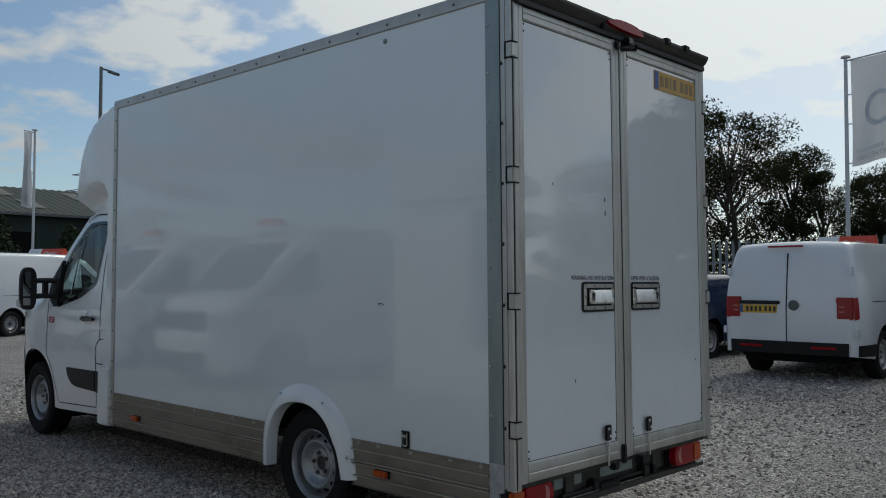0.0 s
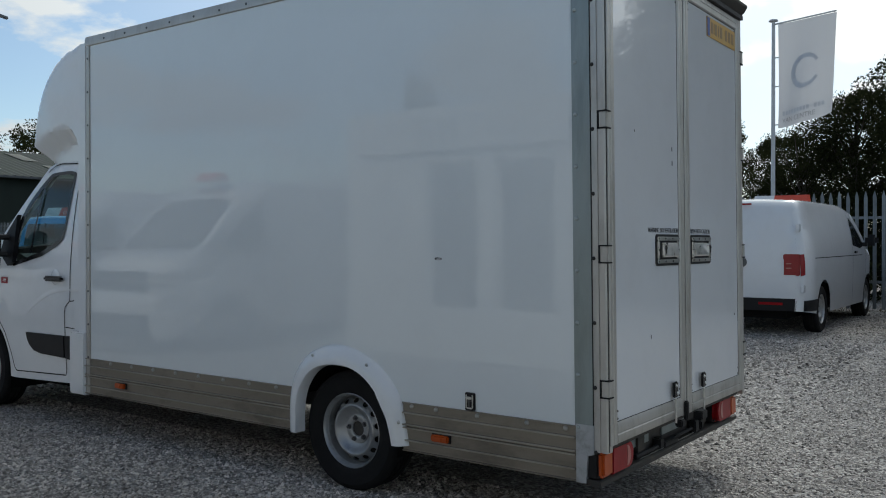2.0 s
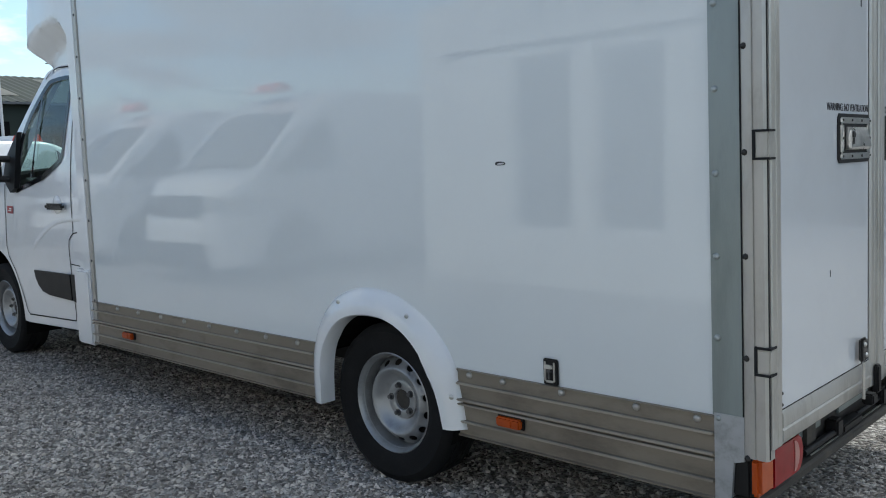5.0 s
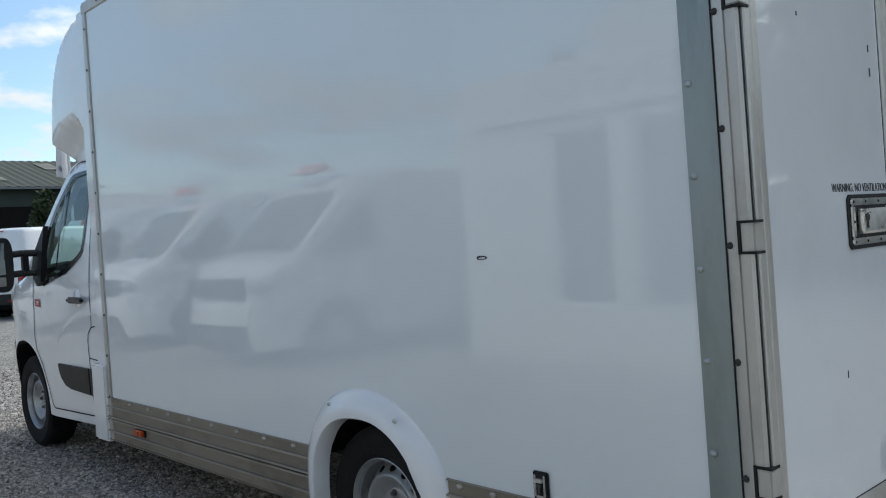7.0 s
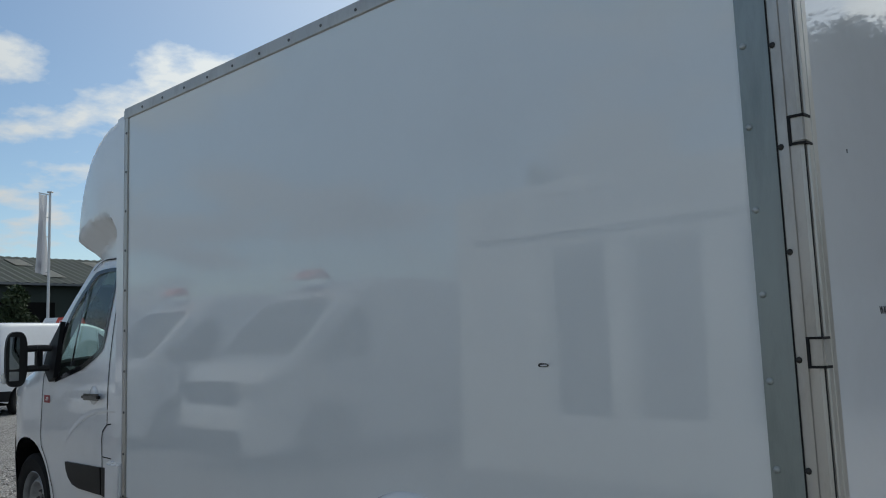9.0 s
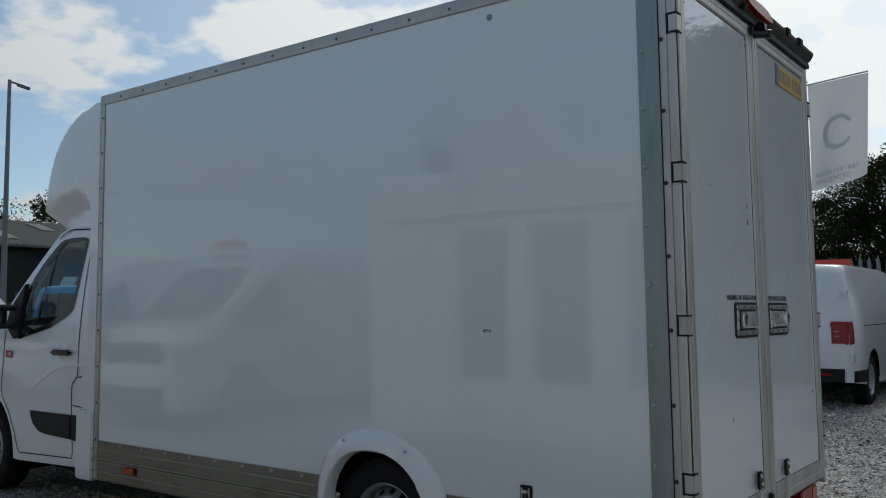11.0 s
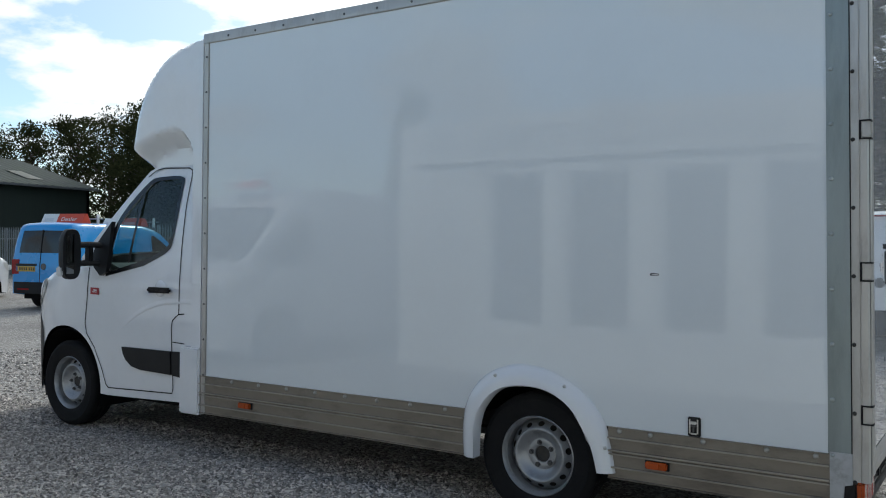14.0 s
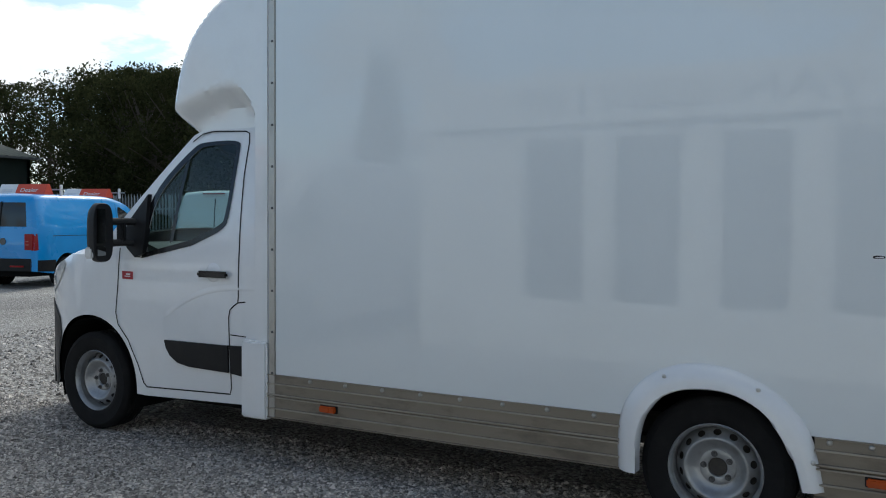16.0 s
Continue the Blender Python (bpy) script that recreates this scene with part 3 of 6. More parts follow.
def road_wheel(parent, centre, r_tyre, r_rim, width, out, n_holes=14, dished=0.030):
    """A steel road wheel: tyre and rim. out: +1 or -1, the way along y that its face looks."""
    cx, cy, cz = centre
    ax = (0, out, 0)
    h = width / 2
    t = bmesh.new()
    s = r_tyre - r_rim
    lathe(t, [(r_rim * 0.97, -h * 0.8), (r_rim + s * 0.3, -h * 0.98), (r_rim + s * 0.75, -h), (r_tyre - 0.012, -h * 0.9), (r_tyre, -h * 0.7), (r_tyre, -h * 0.45), (r_tyre - 0.009, -h * 0.43), (r_tyre - 0.009, -h * 0.37), (r_tyre, -h * 0.35),
              (r_tyre, -0.006), (r_tyre - 0.009, -0.004), (r_tyre - 0.009, 0.004), (r_tyre, 0.006), (r_tyre, h * 0.35), (r_tyre - 0.009, h * 0.37), (r_tyre - 0.009, h * 0.43), (r_tyre, h * 0.45), (r_tyre, h * 0.7),
              (r_tyre - 0.006, h * 0.82), (r_tyre - 0.02, h * 0.92), (r_rim + s * 0.72, h), (r_rim + s * 0.68, h * 0.985), (r_rim + s * 0.3, h * 0.98), (r_rim + s * 0.08, h * 0.9), (r_rim * 0.97, h * 0.75)], centre, ax, 56)
    wheel = part("tyre", t, M_TYRE, parent, "black road tyre with worn sidewall")
    r = bmesh.new()
    f = h * 0.8
    d = f - dished
    lathe(r, [(r_rim * 0.93, -h * 0.7), (r_rim * 0.93, f - 0.02), (r_rim * 1.0, f - 0.008), (r_rim * 1.025, f + 0.004), (r_rim * 1.0, f + 0.008), (r_rim * 0.965, f - 0.002), (r_rim * 0.94, f - 0.014), (r_rim * 0.925, f - 0.05), (r_rim * 0.915, f - 0.085)], centre, ax, 48)
    # outer ring of the disc, with oval holes through it
    ks = [0.69, 0.72, 0.76, 0.84, 0.885, 0.93]
    os = [d + 0.018, d + 0.012, d + 0.000, d - 0.018, d - 0.032, d - 0.046]
    holes = [[(cx + r_rim * 0.70 * math.cos(2 * math.pi * i / 40), cz + r_rim * 0.70 * math.sin(2 * math.pi * i / 40)) for i in range(40)]]
    for i in range(n_holes):
        a = 2 * math.pi * (i + 0.5) / n_holes
        loop = []
        for j in range(12):
            e = 2 * math.pi * j / 12
            u, w = 0.788 + 0.058 * math.cos(e), 0.090 * math.sin(e)
            loop.append((cx + r_rim * (u * math.cos(a) - w * math.sin(a)), cz + r_rim * (u * math.sin(a) + w * math.cos(a))))
        holes.append(loop)
    disc = [(cx + r_rim * 0.93 * math.cos(2 * math.pi * i / 56), cz + r_rim * 0.93 * math.sin(2 * math.pi * i / 56)) for i in range(56)]
    skin(disc, holes, lambda x, z: cy + out * float(np.interp(math.hypot(x - cx, z - cz) / r_rim, ks, os)), 1.0, r, thick=-out * 0.004)
    # rounded shoulder, bowl and flat hub plate
    lathe(r, [(r_rim * k, d + o) for k, o in ((0.705, 0.014), (0.69, 0.0185), (0.665, 0.020), (0.635, 0.017), (0.59, 0.006), (0.53, -0.009), (0.47, -0.020), (0.42, -0.0255), (0.39, -0.027), (0.385, -0.021), (0.375, -0.020), (0.22, -0.020), (0.21, -0.022), (0.205, -0.040))], centre, ax, 40)
    part("rim", r, M_RIM, wheel, "silver painted steel rim", smooth=45)
    k = bmesh.new()
    cyl(k, (cx, cy - out * h * 0.6, cz), (cx, cy + out * (d - 0.05), cz), r_rim * 0.9, n=28)
    cyl(k, (cx, cy, cz), (cx, cy + out * (d - 0.030), cz), r_rim * 0.20, n=16)
    part("hub", k, M_FRAME, wheel, "brown dirty wheel hub")
    for i in range(5):
        a = 2 * math.pi * i / 5 + 0.55
        p = (cx + r_rim * 0.30 * math.cos(a), cz + r_rim * 0.30 * math.sin(a))
        k = bmesh.new()
        cyl(k, (p[0], cy, p[1]), (p[0], cy + out * (d - 0.016), p[1]), 0.0150, n=12)
        cyl(k, (p[0], cy, p[1]), (p[0], cy + out * (d - 0.002), p[1]), 0.0105, 0.0095, n=6)
        part("wheel_bolt", k, M_BOLTG, wheel, "grey wheel bolt")
    return wheel


def ground_z(x, y):
    """The yard climbs slightly behind the box van."""
    t = max(0.0, min(1.0, (y - 5.6) / 6.5))
    return 0.15 * t * t * (3 - 2 * t)


# ---- ground ----
b = bmesh.new()
ys = [-400, -60, -12, -4, 0, 3, 5] + [5.6 + 0.5 * i for i in range(15)] + [13.5, 14.5, 15.5, 16.5, 17.5, 18.5, 20, 40, 120, 900]
xs = [-900, -200, -80, -30, -18, -15, -14, -12.5, -11, -9.5, -8, -4, 0, 4, 10, 40, 400]
grid = [[b.verts.new((x, y, ground_z(x, y))) for x in xs] for y in ys]
for i in range(len(ys) - 1):
    for j in range(len(xs) - 1):
        b.faces.new((grid[i][j], grid[i][j + 1], grid[i + 1][j + 1], grid[i + 1][j]))
tagged(part("ground", b, M_GROUND), "pale grey crushed limestone yard surface", "ground", kind="structure")


def scatter_stones(n, x0, x1, y0, y1, s0, s1, seed):
    """Loose angular chippings as one mesh."""
    rng = np.random.default_rng(seed)
    base = np.array([(1, 0, 0), (-1, 0, 0), (0, 1, 0), (0, -1, 0), (0, 0, 1), (0, 0, -1)], float)
    tri = np.array([(0, 2, 4), (2, 1, 4), (1, 3, 4), (3, 0, 4), (2, 0, 5), (1, 2, 5), (3, 1, 5), (0, 3, 5)])
    px, py = rng.uniform(x0, x1, n), rng.uniform(y0, y1, n)
    s = rng.uniform(s0, s1, n) * rng.uniform(0.45, 1.0, n)
    v = base[None] * rng.uniform(0.55, 1.25, (n, 6, 1)) + rng.normal(0, 0.28, (n, 6, 3))
    v[:, :, 2] *= rng.uniform(0.45, 0.8, (n, 1))
    a = rng.uniform(0, 2 * np.pi, n)
    c, d = np.cos(a)[:, None], np.sin(a)[:, None]
    tilt = rng.normal(0, 0.35, n)[:, None]
    x, y, z = v[:, :, 0], v[:, :, 1], v[:, :, 2]
    x, z = x * np.cos(tilt) - z * np.sin(tilt), x * np.sin(tilt) + z * np.cos(tilt)
    x, y = x * c - y * d, x * d + y * c
    t = np.clip((py - 5.6) / 6.5, 0, 1)
    gz = 0.15 * t * t * (3 - 2 * t)
    out = np.stack([x * s[:, None] + px[:, None], y * s[:, None] + py[:, None], z * s[:, None] + (gz + s * 0.12)[:, None]], -1)
    return out.reshape(-1, 3), (tri[None] + 6 * np.arange(n)[:, None, None]).reshape(-1, 3)


v1, f1 = scatter_stones(120000, -10.6, -1.2, 0.7, 3.9, 0.008, 0.0195, 1)
v2, f2 = scatter_stones(62000, -2.9, 2.6, 2.6, 9.5, 0.008, 0.019, 2)
v3, f3 = scatter_stones(16000, -14.0, -8.6, 1.5, 9.0, 0.014, 0.030, 3)
v5, f5 = scatter_stones(24000, -7.0, 1.2, 9.4, 16.8, 0.012, 0.026, 5)
v4, f4 = scatter_stones(16000, -7.0, -2.9, 5.3, 11.5, 0.013, 0.030, 4)
f2 = f2 + len(v1)
f3 = f3 + len(v1) + len(v2)
f4 = f4 + len(v1) + len(v2) + len(v3)
f5 = f5 + len(v1) + len(v2) + len(v3) + len(v4)
me = bpy.data.meshes.new("gravel")
me.from_pydata(np.concatenate([v1, v2, v3, v4, v5]).tolist(), [], np.concatenate([f1, f2, f3, f4, f5]).tolist())
me.materials.append(M_STONE)
tagged(new("gravel", me), "loose pale grey limestone chippings on the yard", "gravel", kind="stuff")


# ---- the white box van ----
YS, YF, YC = 3.30, 5.30, 4.30          # near side, far side, middle
XR, XB = -2.67, -6.864                 # rear door face, front of the side panel
van = thing("box_van", (-5.9, YC, 0), "white low-floor box van with aluminium trim parked on gravel", "van")

# side panels: sandwich boards with an opening for the wheel
arch_cut = arc(-4.31, 0.34, 0.40, 0.42, 0, 180, 24)
for y, sgn in ((YS, 1), (YF, -1)):
    out = [(XB, 0.565), (XB, 2.905), (-2.84, 2.905), (-2.84, 0.565)] + [(-3.9725, 0.565)] + [p for p in arch_cut if p[1] > 0.57] + [(-4.6475, 0.565)]
    bm = skin(out, [], lambda x, z, y=y: y, 0.6, thick=0.03 * sgn)
    part("side_panel", bm, M_GRP, van, "glossy white composite side panel")
part("roof_panel", box(-6.93, -2.70, YS + 0.01, YF - 0.01, 2.93, 2.955), M_GRP, van)
part("front_wall", box(-6.92, -6.88, YS + 0.03, YF - 0.03, 0.5, 2.93), M_GRP, van)
bm = box(-6.88, -4.78, YS + 0.03, YF - 0.03, 0.50, 0.54)
bx(bm, -3.84, -2.72, YS + 0.03, YF - 0.03, 0.50, 0.54)
bx(bm, -4.78, -3.84, YS + 0.46, YF - 0.46, 0.50, 0.54)
part("load_floor", bm, M_DARK, van, "dark underside of the load floor")

# roof edge trim and front corner strip, with rivets
for y, o in ((YS, -1), (YF, 1)):
    bm = bmesh.new()
    prof = [(y + o * 0.004, 2.895), (y + o * 0.010, 2.900), (y + o * 0.010, 2.945), (y + o * 0.003, 2.966), (y - o * 0.045, 2.972), (y - o * 0.045, 2.962), (y - o * 0.004, 2.956), (y - o * 0.001, 2.895)]
    extrude_poly(bm, prof, "x", -6.920, -2.68)
    trim = part("roof_trim", bm, M_ALU, van, "dull aluminium roof edge angle")
    studs("rivet", [(-6.67 + 0.2585 * i, y + o * 0.010, 2.926) for i in range(16)], (0, o, 0), 0.0085, 0.006, M_BOLTG, trim)
    bm = bmesh.new()
    bx(bm, -6.910, XB - 0.002, y + o * 0.009, y - o * 0.004, 0.30, 2.90, bev=0.003)
    strip = part("corner_strip", bm, M_ALU, van, "aluminium corner strip with rivets")
    studs("rivet", [(-6.885, y + o * 0.009, 2.80 - 0.2475 * i) for i in range(10)], (0, o, 0), 0.0085, 0.006, M_BOLTG, strip)
    bm = bmesh.new()
    bx(bm, -7.035, -6.916, y + o * 0.002, y - o * 0.05, 0.74, 2.93, bev=0.012)
    part("white_corner_post", bm, M_PAINT, van, "white painted front corner post")
    bm = bmesh.new()
    bx(bm, -7.125, -6.922, y + o * 0.022, y - o * 0.06, 0.285, 0.757, bev=0.012)
    part("corner_foot", bm, M_PAINT, van, "white moulded foot of the corner post")

# lower side rails: ribbed planks fore and aft of the wheel
def side_rail(x0, x1, y, o):
    z = 0.302
    prof = [(0.0, z), (0.018, z), (0.020, z + 0.006), (0.010, z + 0.009), (0.010, z + 0.053), (0.024, z + 0.055), (0.025, z + 0.062), (0.010, z + 0.065), (0.009, z + 0.121), (0.022, z + 0.123), (0.022, z + 0.129), (0.009, z + 0.131), (0.009, z + 0.137),
            (0.024, z + 0.139), (0.024, z + 0.146), (0.010, z + 0.149), (0.010, z + 0.201), (0.022, z + 0.203), (0.023, z + 0.210), (0.010, z + 0.213), (0.010, z + 0.256), (0.020, z + 0.259), (0.020, z + 0.2625), (0.0, z + 0.2625)]
    bm = bmesh.new()
    extrude_poly(bm, [(y + o * (d - 0.006), h) for d, h in prof], "x", x0, x1)
    rail = part("side_rail", bm, M_ALUB, van, "weathered ribbed aluminium side rail")
    # separate paler strips paint the sky light that the ridges catch
    for h in (0.0585, 0.126, 0.1425, 0.2065):
        bm = bmesh.new()
        bx(bm, x0 + 0.002, x1 - 0.002, y + o * 0.012, y + o * 0.0225, z + h - 0.0020, z + h + 0.0055, bev=0.0015)
        part("ridge", bm, M_RIDGE, rail, "rail ridge with caught sky light in its paler colour")
    return rail


for y, o in ((YS, -1), (YF, 1)):
    for x0, x1, rv in ((-6.92, -4.74, [-6.602, -6.352, -6.1, -5.853, -5.61, -5.362, -5.116, -4.871]), (-3.88, -2.835, [-3.82, -3.658, -3.397, -3.104, -2.892])):
        rail = side_rail(x0, x1, y, o)
        studs("rivet", [(x, y + o * 0.004, 0.546) for x in rv], (0, o, 0), 0.0135, 0.011, M_ALU, rail, 10)
    # amber side markers
    for x in (-6.465, -3.622):
        bm = bmesh.new()
        bx(bm, x - 0.062, x + 0.062, y + o * 0.004, y + o * 0.012, 0.378, 0.424, bev=0.003)
        lamp = part("side_marker", bm, M_BLACK, van, "amber side marker lamp")
        bm = bmesh.new()
        bx(bm, x - 0.055, x + 0.055, y + o * 0.010, y + o * 0.034, 0.383, 0.419, bev=0.006)
        bx(bm, x - 0.020, x + 0.020, y + o * 0.030, y + o * 0.038, 0.388, 0.414, bev=0.003)
        part("lens", bm, M_AMBER, lamp)
    # white flared arch trim round the rear wheel
    even = lambda pts, n=40: [tuple(np.array([np.interp(k, np.linspace(0, 1, len(pts)), [p[i] for p in pts]) for i in (0, 1)])) for k in np.linspace(0, 1, n)]
    inner = even(rounded([(-4.645, 0.305), (-4.645, 0.43), (-4.628, 0.54), (-4.570, 0.65), (-4.475, 0.712), (-4.355, 0.733), (-4.225, 0.727), (-4.115, 0.680), (-4.035, 0.605), (-3.980, 0.515), (-3.945, 0.42), (-3.925, 0.330)], 2))
    outer = even(rounded([(-4.750, 0.305), (-4.757, 0.43), (-4.747, 0.56), (-4.700, 0.675), (-4.600, 0.778), (-4.470, 0.832), (-4.345, 0.845), (-4.215, 0.828), (-4.075, 0.768), (-3.965, 0.680), (-3.885, 0.570), (-3.838, 0.330)], 2))
    bm = bmesh.new()
    rows = []
    for (xi, zi), (xo, zo) in zip(inner, outer):
        line = []
        for k, d in ((0, -0.02), (0.0, 0.052), (0.06, 0.060), (0.35, 0.058), (0.62, 0.046), (0.85, 0.020), (1.0, 0.002), (1.0, -0.004)):
            line.append(bm.verts.new((xi + (xo - xi) * k, y + o * d, zi + (zo - zi) * k)))
        rows.append(line)
    for r, q in zip(rows, rows[1:]):
        for i in range(7):
            bm.faces.new((r[i], r[i + 1], q[i + 1], q[i]))
    bm.faces.new(rows[0]); bm.faces.new(rows[-1])
    trim = part("wheel_arch_trim", bm, M_PAINT, van, "white moulded rear wheel arch flare", smooth=50)
    studs("screw", [(x, y + o * d, z) for x, z, d in ((-4.520, 0.775, 0.046), (-4.105, 0.752, 0.046), (-3.880, 0.46, 0.046))], (0, o, 0), 0.011, 0.008, M_STEEL, trim)
    # dark wheel tub behind
    bm = bmesh.new()
    tub = arc(-4.31, 0.385, 0.40, 0.40, 158, -20, 20)
    for (xa, za), (xb, zb) in zip(tub, tub[1:]):
        vs = [bm.verts.new(p) for p in ((xa, y + o * 0.0, za), (xb, y + o * 0.0, zb), (xb, y - o * 0.42, zb), (xa, y - o * 0.42, za))]
        bm.faces.new(vs)
    bx(bm, -4.58, -3.87, y - o * 0.42, y - o * 0.44, 0.30, 0.80)
    part("wheel_tub", bm, M_DARK, van, "black wheel tub")

# underside: chassis rails, axle, spare detail in the shade
bm = bmesh.new()
for y in (3.85, 4.75):
    bx(bm, -6.9, -2.75, y - 0.04, y + 0.04, 0.34, 0.50)
cyl(bm, (-4.31, 3.55, 0.33), (-4.31, 5.05, 0.33), 0.05, n=12)
bx(bm, -4.9, -3.8, 3.62, 3.70, 0.36, 0.40)
bx(bm, -4.9, -3.8, 4.90, 4.98, 0.36, 0.40)
bx(bm, -6.6, -5.6, 4.3, 4.7, 0.24, 0.46, bev=0.03)
part("chassis", bm, M_FRAME, van, "dirty steel chassis rails and axle")
for y, o in ((3.435, -1), (5.165, 1)):
    road_wheel(van, (-4.30, y, 0.345), 0.345, 0.213, 0.215, o, dished=0.036)
for y, o in ((3.485, -1), (5.115, 1)):
    road_wheel(van, (-8.585, y, 0.355), 0.345, 0.210, 0.215, o, dished=0.036)

# small fittings on the near side
bm = bmesh.new()
bx(bm, -3.469, -3.407, YS - 0.012, YS, 0.567, 0.660, bev=0.004)
lt = part("side_latch", bm, M_BLACK, van, "black recessed paddle latch")
bm = bmesh.new()
for q in ((-3.462, -3.455, 0.580, 0.650), (-3.424, -3.417, 0.580, 0.650), (-3.455, -3.424, 0.576, 0.584)):
    bx(bm, q[0], q[1], YS - 0.016, YS - 0.010, q[2], q[3], bev=0.002)
bx(bm, -3.458, -3.424, YS - 0.024, YS - 0.012, 0.626, 0.640, bev=0.003)
part("paddle", bm, M_STEEL, lt, "bright steel paddle")
bm = bmesh.new()
bx(bm, -3.450, -3.430, YS - 0.020, YS - 0.012, 0.612, 0.622, bev=0.002)
bx(bm, -3.444, -3.436, YS - 0.020, YS - 0.012, 0.588, 0.612, bev=0.002)
part("latch_lever", bm, M_BOLTG, lt)
bm = bmesh.new()
dome(bm, (-3.595, YS, 2.838), (0, -1, 0), 0.016, 0.012, 12)
part("blanking_cap", bm, M_GALV, van)
bm = skin(closed_round([(-3.662, 1.344), (-3.655, 1.352), (-3.618, 1.350), (-3.612, 1.343), (-3.62, 1.338), (-3.657, 1.337)], 1), [], lambda x, z: YS - 0.0025, 1)
sc = part("scuff", bm, M_INK, van, "small dark scrape through the white skin")
bm = skin(closed_round([(-3.652, 1.3445), (-3.62, 1.347), (-3.618, 1.341), (-3.65, 1.340)], 1), [], lambda x, z: YS - 0.004, 1)
part("bare_core", bm, M_SIGNW, sc)

# ---- rear frame ----
bm = bmesh.new()
bx(bm, -2.842, -2.744, YS - 0.006, YS + 0.03, 0.565, 2.955, bev=0.003)
gp = part("galvanised_post", bm, M_GALV, van, "grey galvanised steel rear post with bolts")
studs("bolt", [(-2.822, YS - 0.006, 2.77 - 0.2455 * i) for i in range(10)], (0, -1, 0), 0.0105, 0.008, M_GALVB, gp, 10)
bm = bmesh.new()
bx(bm, -2.842, -2.744, YF - 0.03, YF + 0.006, 0.565, 2.955, bev=0.003)
part("galvanised_post", bm, M_GALV, van, "grey galvanised steel rear post with bolts")
bm = bmesh.new()
extrude_poly(bm, [(-2.835, 0.30), (-2.835, 0.575), (-2.742, 0.575), (-2.742, 0.44), (-2.775, 0.43), (-2.785, 0.30)], "y", YS - 0.009, YS + 0.02)
part("corner_gusset", bm, M_ZINC, van, "pale zinc corner plate")
for y, o in ((YS, -1), (YF, 1)):
    bm = bmesh.new()
    q = [(-2.744, y + o * 0.004), (-2.715, y + o * 0.012), (-2.708, y + o * 0.012), (-2.706, y + o * 0.007), (-2.702, y + o * 0.007), (-2.70, y + o * 0.012), (-2.676, y + o * 0.012), (-2.668, y + o * 0.004), (-2.668, y - o * 0.035), (-2.744, y - o * 0.035)]
    extrude_poly(bm, q, "z", 0.455, 2.90)
    post = part("rear_corner_post", bm, M_ALU, van, "worn aluminium rear corner post")
    studs("bolt", [(-2.732, y + o * 0.007, 2.56 - 0.301 * i) for i in range(8)], (0, o, 0), 0.010, 0.009, M_BOLT, post)

part("post_gap", box(-2.7465, -2.7425, YS - 0.0072, YS + 0.004, 0.46, 2.90), M_SEAM, van)
part("post_gap", box(XR - 0.003, XR + 0.0030, YS - 0.0040, YS + 0.0040, 0.46, 2.90), M_SEAM, van)


